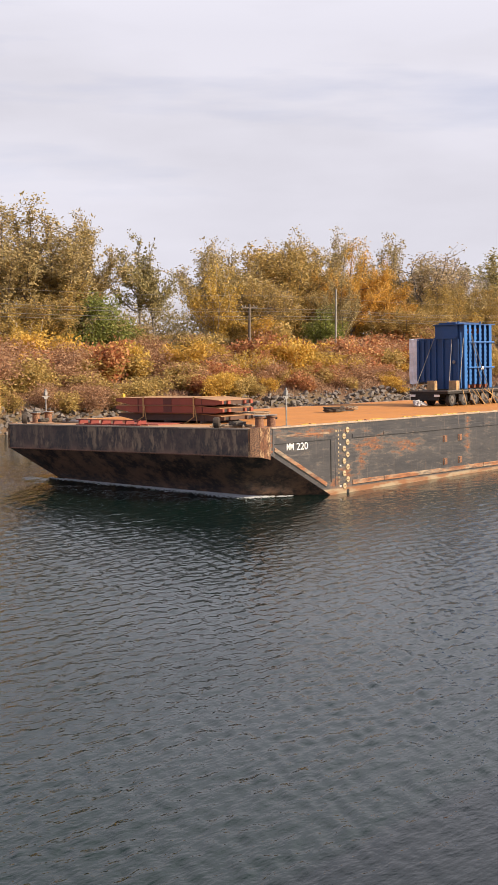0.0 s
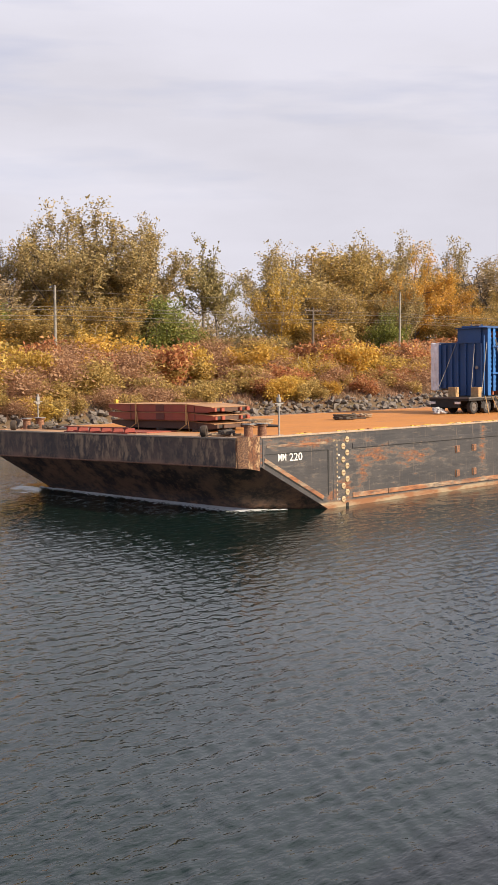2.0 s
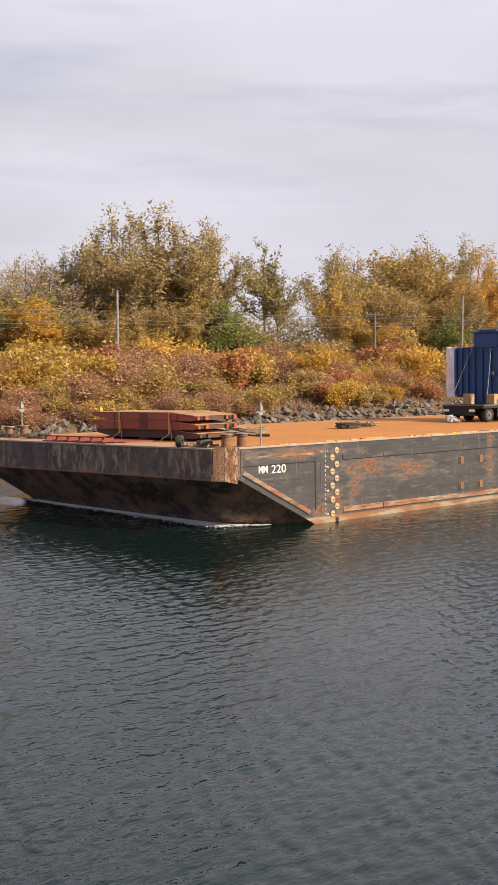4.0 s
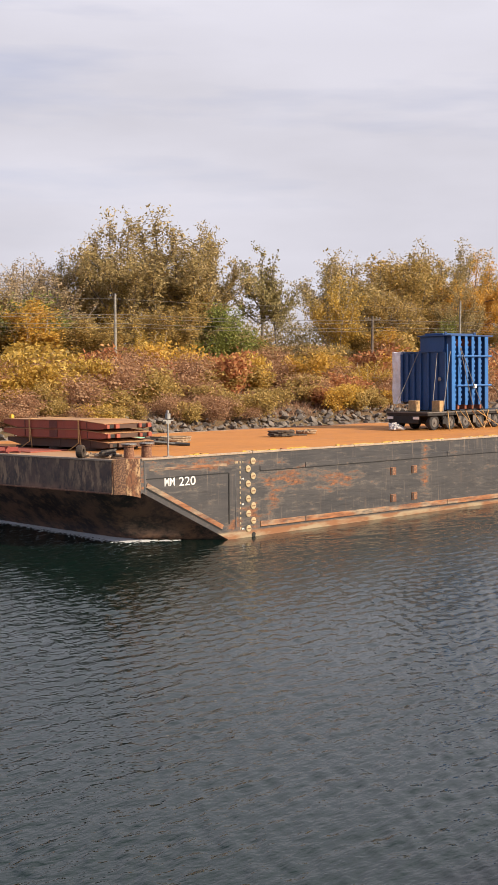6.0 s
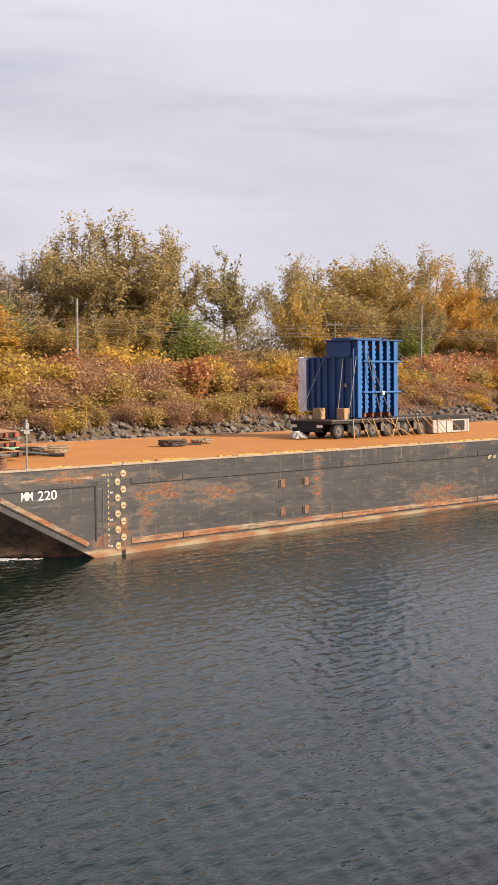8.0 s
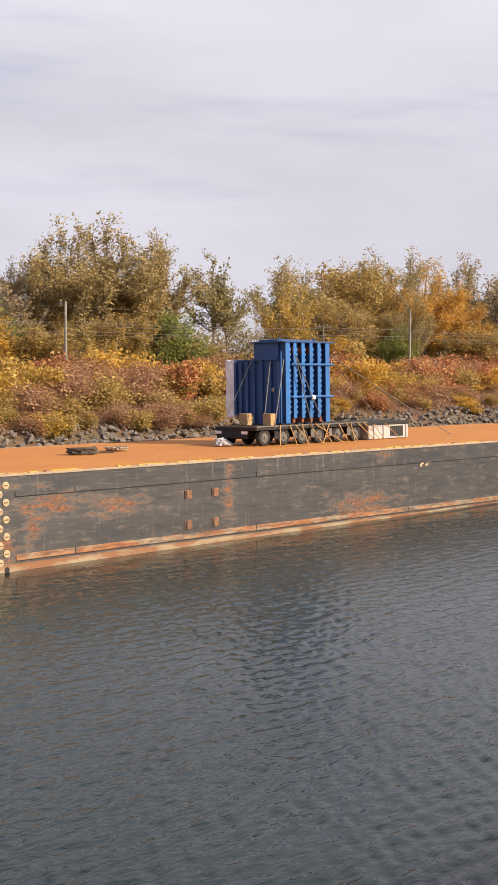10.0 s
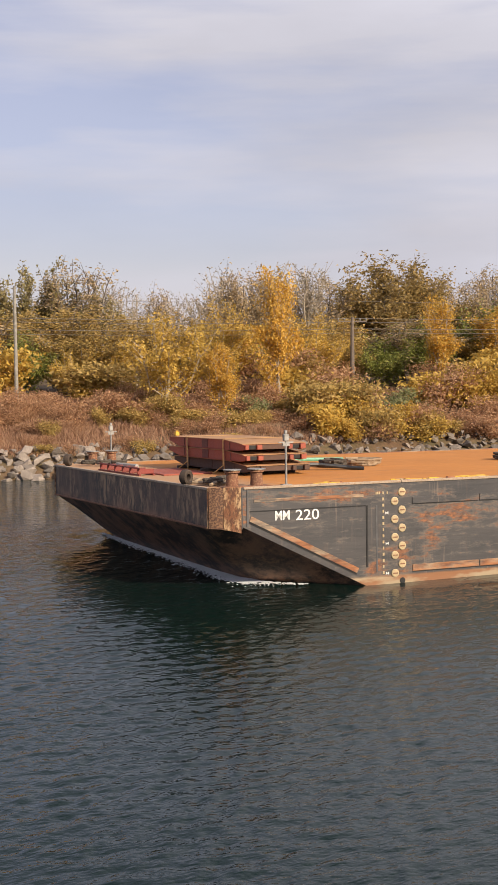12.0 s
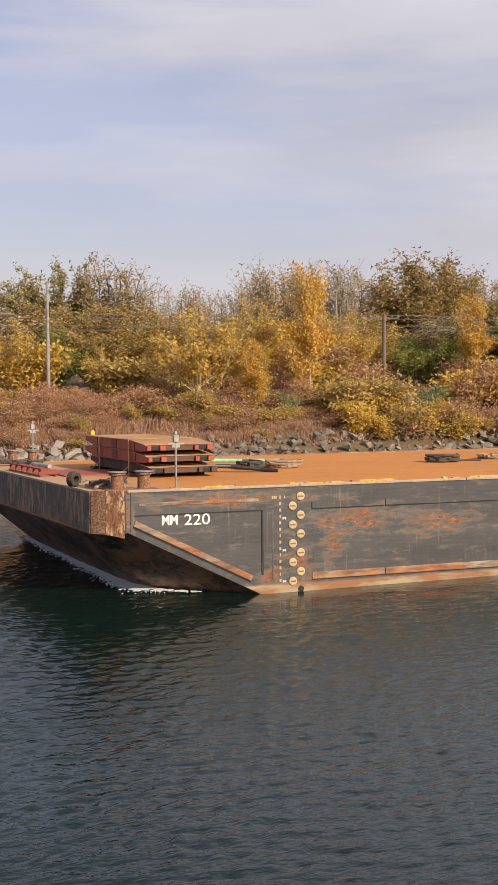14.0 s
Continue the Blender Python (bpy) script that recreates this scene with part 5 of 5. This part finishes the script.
def build_wheel(parent, u, v, z, r=0.42, w=0.28, out=-1):
    m = pose(u, v, z, 90 if out < 0 else -90)
    prof = [(0.0, 0.14), (r * 0.58, 0.14), (r * 0.6, -0.0), (r * 0.62, -0.01), (r * 0.93, 0.0), (r, 0.04), (r, w - 0.04), (r * 0.93, w), (0.0, w)]
    wheel = part("wheel", lathe(bmesh.new(), [(a, -b) for a, b in prof], m, 22), RUBBER, parent)
    part("rim", lathe(bmesh.new(), [(r * 0.62, -0.012), (r * 0.60, 0.012), (r * 0.52, -0.05), (r * 0.36, -0.07), (r * 0.30, 0.0), (r * 0.16, 0.01), (r * 0.15, 0.05), (0.0, 0.055)], m, 20), RIM, wheel)


def build_trailer():
    z = DECK_Z
    ob = thing("heavy_haul_trailer", "low black multi-axle heavy-haul trailer strapped to the deck", "trailer")
    u0, u1, v0, v1 = 19.25, 27.7, 6.55, 9.4
    part("bed", boxes(((u0, v0, z + 0.78), (u1 + 3.7, v1, z + 0.98))), BLACK, ob, bevel=0.02)
    part("bed_edge", boxes(((u0, v0 - 0.035, z + 0.93), (u1, v0 - 0.002, z + 1.0)), ((u0 - 0.035, v0, z + 0.93), (u0 - 0.002, v1, z + 1.0))), RIM, ob)
    part("spine_beam", boxes(((u0 + 0.2, 7.5, z + 0.35), (u1 + 2, 8.6, z + 0.776))), BLACK, ob, bevel=0.02)
    part("end_panel", boxes(((u0 + 0.02, v0 + 0.7, z + 0.38), (u0 + 0.10, v1 - 0.1, z + 0.776))), BLACK, ob, bevel=0.01)
    for v in (7.15, 8.95):
        part("tail_plate", boxes(((u0 - 0.02, v, z + 0.6), (u0 + 0.016, v + 0.4, z + 0.74))), WHITE, ob)
    for u in (19.97, 21.35, 22.72, 24.0, 25.48, 26.9):
        for v, o in ((v0 + 0.12, -1), (v1 - 0.12, 1)):
            build_wheel(ob, u, v, z + 0.42, out=o)
        part("axle", bar([(u, v0 + 0.4, z + 0.42), (u, v1 - 0.4, z + 0.42)], 0.08, 8), BLACK, ob)
    for u in (20.66, 22.04, 23.36, 24.74, 26.2):
        part("mud_guard", boxes(((u - 0.14, v0 - 0.01, z + 0.32), (u + 0.14, v0 + 0.03, z + 0.74))), RIM if u > 21.5 else BLACK, ob, bevel=0.01)
    rid = ride(ob)
    gx = thing("equipment_case", "light grey steel equipment case with a dark grille", "equipment case")
    part("case_body", boxes(((27.9, 6.6, z + 0.03), (31.35, 7.9, z + 0.80))), BOX_GREY, gx, bevel=0.03)
    part("case_lid", boxes(((27.85, 6.56, z + 0.80), (31.4, 7.94, z + 0.87))), BOX_GREY, gx, bevel=0.015)
    part("grille_panel", boxes(((29.75, 6.575, z + 0.14), (30.85, 6.598, z + 0.70))), BLACK, gx)
    for k in range(6):
        part("grille_bar", boxes(((29.78 + 0.17 * k, 6.56, z + 0.16), (29.82 + 0.17 * k, 6.574, z + 0.68))), GREY_STEEL, gx)
    for u in (28.3, 29.1, 31.1):
        part("case_rib", boxes(((u, 6.57, z + 0.05), (u + 0.05, 6.597, z + 0.78))), GALV, gx)
    for q in range(6):
        part("bolt", lathe(bmesh.new(), [(0.035, 0), (0.035, 0.02), (0, 0.025)], pose(28.45 + 0.11 * q * 2, 6.6, z + 0.72, 90), 6), RUSTY, gx)
    ride(gx)
    return rid


def build_transformer():
    zb, zt, zs = DECK_Z + 1.0, DECK_Z + 5.16, DECK_Z + 4.22
    ob = thing("transformer_tank", "huge blue painted steel transformer tank with stiffening ribs", "transformer")
    u0, u1, v0, v1, v2 = 21.72, 25.08, 7.36, 9.05, 10.30
    # tank walls take the darker blue: shade between ribs is in the colour
    part("main_tank", boxes(((u0, v0, zb), (u1, v1, zt - 0.06))), BLUE_SHADED, ob, bevel=0.02)
    part("rear_tank", boxes(((u0 - 0.02, v1 + 0.002, zb + 0.45), (u1 - 0.3, v2, zs))), BLUE_SHADED, ob, bevel=0.03)
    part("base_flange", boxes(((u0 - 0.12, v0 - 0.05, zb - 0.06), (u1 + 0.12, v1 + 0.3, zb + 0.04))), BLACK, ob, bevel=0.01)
    part("top_flange", boxes(((u0 - 0.12, v0 - 0.54, zt - 0.06), (u1 + 0.42, v1 + 0.1, zt + 0.01))), BLUE_SHADED, ob, bevel=0.01)
    part("cover", boxes(((u0 + 0.2, v0 + 0.25, zt + 0.012), (u1 - 0.3, v1 - 0.15, zt + 0.12))), BLUE_SHADED, ob, bevel=0.03)
    for u, v in ((21.9, 7.4), (24.4, 7.3), (22.6, 8.6), (24.5, 8.6)):
        part("lifting_eye", lathe(bmesh.new(), [(0.09, -0.03), (0.09, 0.03), (0.045, 0.03), (0.045, -0.03), (0.09, -0.03)], pose(u, v, zt + 0.09, 90), 12, False), BLUE_SHADED, ob)
    # broad ribs on the long face, with notched inner edges; webs carry painted-in gap shade
    for k, u in enumerate((21.74, 22.32, 22.93, 23.54, 24.15, 24.76)):
        w = 0.32 if k in (0, 5) else 0.24
        foot = zb + 0.05 + 0.25 * (0 < k < 5)
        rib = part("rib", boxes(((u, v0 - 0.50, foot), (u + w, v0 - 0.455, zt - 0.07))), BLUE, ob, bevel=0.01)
        part("rib_web", boxes(((u + w / 2 - 0.03, v0 - 0.453, foot), (u + w / 2 + 0.03, v0 - 0.003, zt - 0.07))), BLUE_SHADED, rib)
        if k < 5:
            for q in range(13):
                z = zb + 0.55 + q * 0.262
                part("notch_plate", boxes(((u + w + 0.002, v0 - 0.485, z), (u + w + 0.08, v0 - 0.46, z + 0.13))), BLUE, ob)
    for z in (zb + 3.0, zb + 1.38):
        part("cross_pipe", bar([(22.1, v0 - 0.56, z), (25.25, v0 - 0.56, z)], 0.055, 8), BLUE, ob)
    part("paper_label", boxes(((23.55, v0 - 0.64, zb + 1.24), (23.80, v0 - 0.618, zb + 1.44))), WHITE, ob)
    for u in (22.42, 23.08, 23.74, 24.45):
        part("jacking_lug", boxes(((u - 0.12, v0 - 0.44, zt - 0.62), (u + 0.06, v0 - 0.004, zt - 0.22))), BLACK if u > 24 else LUG, ob, bevel=0.03)
        part("jacking_lug", boxes(((u - 0.10, v0 - 0.44, zb + 0.06), (u + 0.08, v0 - 0.004, zb + 0.34))), LUG, ob, bevel=0.03)
    # vertical stiffeners on the end wall, their sunless side put into the darker blue
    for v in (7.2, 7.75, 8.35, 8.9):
        part("end_rib", boxes(((u0 - 0.13, v, zb + 0.06), (u0 - 0.003, v + 0.12, zs - 0.02))), BLUE_SHADED, ob, bevel=0.012)
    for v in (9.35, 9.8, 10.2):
        part("end_rib", boxes(((u0 - 0.15, v, zb + 0.52), (u0 - 0.023, v + 0.16, zs - 0.06))), BLUE_SHADED, ob, bevel=0.012)
    part("shoulder_flange", boxes(((u0 - 0.10, v1 - 0.6, zs), (u0 - 0.004, v2 + 0.02, zs + 0.06))), BLUE_SHADED, ob)
    part("shoulder_band", boxes(((u0 - 0.11, v0, zs + 0.02), (u0 - 0.003, v1, zs + 0.12))), BLUE_SHADED, ob)
    part("valve_pipe", bar([(u0 - 0.16, 7.02, zb + 0.1), (u0 - 0.16, 7.02, zt - 0.5)], 0.035, 8), BLUE, ob)
    part("gauge", lathe(bmesh.new(), [(0.11, 0), (0.11, 0.06), (0.0, 0.07)], pose(u0 - 0.14, 7.55, zb + 1.75, 0, -90), 12), GALV, ob)
    wrap = bmesh.new()
    n = 9
    grid = []
    for i in range(n):
        row = []
        for j in range(12):
            bulge = 0.06 * noise.noise(Vector((i * 0.7, j * 0.5, 2)))
            row.append((u0 - 0.14 + bulge, v2 + 0.04 + 0.60 * i / (n - 1), zb + 0.36 + (zs - zb - 0.30) * j / 11 + 0.03 * math.sin(i)))
        grid.append(row)
    front = [[wrap.verts.new(p) for p in row] for row in grid]
    back = [[wrap.verts.new((p[0] + 2.4, p[1], p[2])) for p in row] for row in grid]
    for i in range(n - 1):
        for j in range(11):
            wrap.faces.new((front[i][j], front[i][j + 1], front[i + 1][j + 1], front[i + 1][j]))
            wrap.faces.new((back[i][j], back[i + 1][j], back[i + 1][j + 1], back[i][j + 1]))
    for i in range(n - 1):
        wrap.faces.new((front[i][0], front[i + 1][0], back[i + 1][0], back[i][0])), wrap.faces.new((front[i][11], back[i][11], back[i + 1][11], front[i + 1][11]))
    for j in range(11):
        wrap.faces.new((front[0][j], back[0][j], back[0][j + 1], front[0][j + 1])), wrap.faces.new((front[n - 1][j], front[n - 1][j + 1], back[n - 1][j + 1], back[n - 1][j]))
    bmesh.ops.recalc_face_normals(wrap, faces=wrap.faces[:])
    part("wrapped_radiator", wrap, WRAP, ob, "radiator wrapped in wrinkled white plastic")
    ride(ob)
    for u, v in ((20.35, 6.62), (20.35, 8.25)):
        b = tagged(finish("timber_block", boxes(((0, 0, 0), (0.36, 0.55, 0.60))), TIMBER, bevel=0.02), "square sawn timber block on the trailer bed", "timber", "blocks on the trailer")
        ride(b, pose(u, v, DECK_Z + 0.984))
    for p, q in (((21.55, 6.82, zt - 0.9), (20.6, 6.58, zb)), ((21.4, 7.6, zt - 1.0), (20.55, 7.3, zb)), ((22.3, 6.68, zt - 0.7), (24.3, 6.62, zb - 0.05)), ((22.25, 6.68, zt - 0.7), (23.2, 6.4, zb - 0.2)),
                 ((25.1, 6.9, zt - 0.65), (36.2, 7.2, DECK_Z)), ((25.1, 6.9, zt - 0.75), (33.5, 9.4, DECK_Z)), ((25.1, 8.8, zt - 0.7), (36.0, 12.0, DECK_Z)), ((21.5, 9.0, zs), (19.6, 9.3, zb - 0.1))):
        ride(tagged(finish("lashing_cable", bar([p, tuple((a + b) / 2 - (0.05 if i == 2 else 0) for i, (a, b) in enumerate(zip(p, q))), q], 0.024, 6), WIRE), "taut steel lashing cable holding the tank", "cable", "lashings"))
    r = random.Random(2)
    for u in (20.9, 21.6, 22.0, 22.5, 23.1, 23.5, 24.0, 24.6, 25.3, 25.9, 26.3, 26.8, 27.3, 28.2, 29.2):
        z1 = DECK_Z + (1.0 if u < 27.6 else 0.85)
        q = (u + r.choice((-0.8, -0.2, 0.1, 0.4, 1.2)) + r.uniform(-0.2, 0.2), 5.75 + r.uniform(-0.5, 0.5), DECK_Z + 0.02)
        ride(tagged(finish("ratchet_strap", bar([(u, 6.50, z1), ((u + q[0]) / 2, (6.5 + q[1]) / 2, (z1 + q[2]) / 2), q], [0.028, 0.022, 0.028], 5), STRAP), "yellow ratchet strap from trailer to deck", "strap", "straps on the trailer"))
    bm = bmesh.new()
    for k in range(4):
        loop_tube(bm, (0, 0.1 * k, 0.08 * k + 0.06), 0.36 - 0.05 * k, 0.05, 2, 0.1, 0.8, seed=k + 30, wobble=0.5)
    ride(tagged(finish("strap_heap", bm, BOX_GREY), "heap of loose grey straps beside the trailer", "straps"), pose(18.7, 8.2, DECK_Z))


def build_bow_wave():
    """White broken water along the bow: many small flecks, thickest near the corner."""
    ob = thing("bow_wave", "white foam breaking along the barge's bow", "foam")
    r = np.random.RandomState(12)
    line = np.array([(-5.62, BEAM - 1.5), (-5.36, 12), (-5.1, 8), (-4.86, 4.6), (-4.62, 2.8), (-4.1, 1.7), (-3.0, 0.95), (-1.3, -0.1)])
    n = 4600
    s = r.beta(1.5, 1.2, n) * (len(line) - 1)
    s = s[(s < 4.7) | ((r.rand(n) < 0.16) & (s < 6.0))]
    n = len(s)
    i = np.minimum(s.astype(int), len(line) - 2)
    p = line[i] + (line[i + 1] - line[i]) * (s - i)[:, None]
    wide = np.interp(s, [0, 2, 4, 5.2, 7], [0.10, 0.16, 0.24, 0.26, 0.08])
    out = np.abs(r.normal(size=n)) * wide
    x, y = p[:, 0] - out + 0.06, p[:, 1] - 0.3 * out
    size = r.uniform(0.02, 0.075, n) * np.where(out < wide, 1.25, 0.7) * np.interp(s, [4.6, 5.6], [1.0, 0.5])
    az = r.normal(size=n) * 0.5 + 1.5
    lift = np.maximum(0.045 - 0.10 * out, 0.010) * r.uniform(0.5, 1.5, n) * np.interp(s, [3.6, 4.7], [1.0, 0.22])
    lift += 0.012 + 0.10 * np.exp(-(out / 0.7) ** 2) * np.clip((-x - 1) / 3, 0, 1)
    a = np.stack([np.cos(az), np.sin(az), 0 * az], 1) * (size * 2.4)[:, None]
    b = np.stack([-np.sin(az), np.cos(az), 0 * az], 1) * size[:, None]
    c = np.stack([x, y, lift], 1)
    low = np.array((0, 0, -1.0)) * (0.25 * size + 0.012)[:, None]
    v = np.stack([c, c + a + low, c + b + low, c - a + low, c - b + low], 1).reshape(-1, 3)
    base = 5 * np.arange(n)[:, None, None]
    f = (base + np.array([(0, 1, 2), (0, 2, 3), (0, 3, 4), (0, 4, 1)])[None]).reshape(-1, 3)
    froth = new("froth", cards_mesh("froth", v, f, FOAM))
    froth.parent = ob
    tagged(froth, "small white foam flecks", kind="stuff")
    RIDERS.append((ob, None))


def build_wake():
    """Smooth water sliding along the hull, with low waves that spread from the bow; its rim dips under the ripples."""
    xs, ys = np.arange(-17, 46, 0.2), np.arange(-13, BEAM, 0.2)
    gx, gy = np.meshgrid(xs, ys, indexing="ij")
    front = np.interp(gy, [-13, 0, 1.25, 2, 3, 4.4, BEAM], [-0.3, -1.3, -2.8, -3.85, -4.3, -4.5, -5.6])
    side = np.where(gx > front, np.maximum(-gy, 0), np.hypot(np.minimum(gx - front, 0), np.maximum(-gy, 0)))
    rag = np.array([noise.noise(Vector((x * 0.33, y * 0.45, 2))) + 0.6 * noise.noise(Vector((x * 1.1, y * 1.5, 5))) for x, y in zip(gx.ravel(), gy.ravel())]).reshape(gx.shape)
    reach = np.interp(gx, [-17, -7, -3, 2, 12, 30, 46], [1.4, 2.4, 5.2, 7.0, 6.0, 5.0, 3.0])
    cover = np.clip(1.15 - side / reach + 0.42 * rag, 0, 1) * np.clip((46 - gx) / 6, 0, 1)
    cover = cover * cover * (3 - 2 * cover)
    away = side - 0.22 * np.maximum(gx + 4, 0)
    waves = 0.011 * np.sin(2 * np.pi * away / 0.95 + 1.5 * rag) * np.clip((side - 1.2) / 2.5, 0, 1)
    hump = 0.10 * np.exp(-(side / 0.7) ** 2) * np.clip((-gx - 1) / 3, 0, 1)
    z = -0.055 + 0.075 * cover + waves * cover + hump
    v = np.stack([gx, gy, z], -1).reshape(-1, 3)
    a = np.arange(gx.size).reshape(gx.shape)
    f = np.stack([a[:-1, :-1], a[1:, :-1], a[1:, 1:], a[:-1, 1:]], -1).reshape(-1, 4)
    me = cards_mesh("bow_wake", v, f, WATER_CALM)
    me.polygons.foreach_set("use_smooth", np.ones(len(f), dtype=bool))
    RIDERS.append((tagged(new("bow_wake", me), "smooth dark water sliding along the barge", "water", kind="structure"), None))


def motions():
    times = (0.0, 3.5, 7.0, 10.5, 14.0)
    walk(water, [(t, pose(-0.23 * t, -0.26 * t, 0)) for t in times])      # ripples drift with the wind
    for ob, local in RIDERS:
        if local is None:
            walk(ob, [(t, pose(49.5 + SPEED * t, SIDE_Y, 0)) for t in times])
        else:
            walk(ob, [(t, barge_pose(t) @ local) for t in times])


water = build_water()
build_ground()
build_barge()
build_transformer()
build_trailer()
build_ramp_stack()
build_red_frame()
for x, y, r, lean in ((-6.62, 2.3, 0.25, 35), (-6.95, BEAM - 1.3, 0.25, 50)):
    build_tyre(x, y, DECK_Z + r, r, lean)
build_coils()
build_wake()
build_bow_wave()
build_poles()
build_trees()
build_shrubs()
build_grass()
build_far_woods()
build_rocks()
motions()
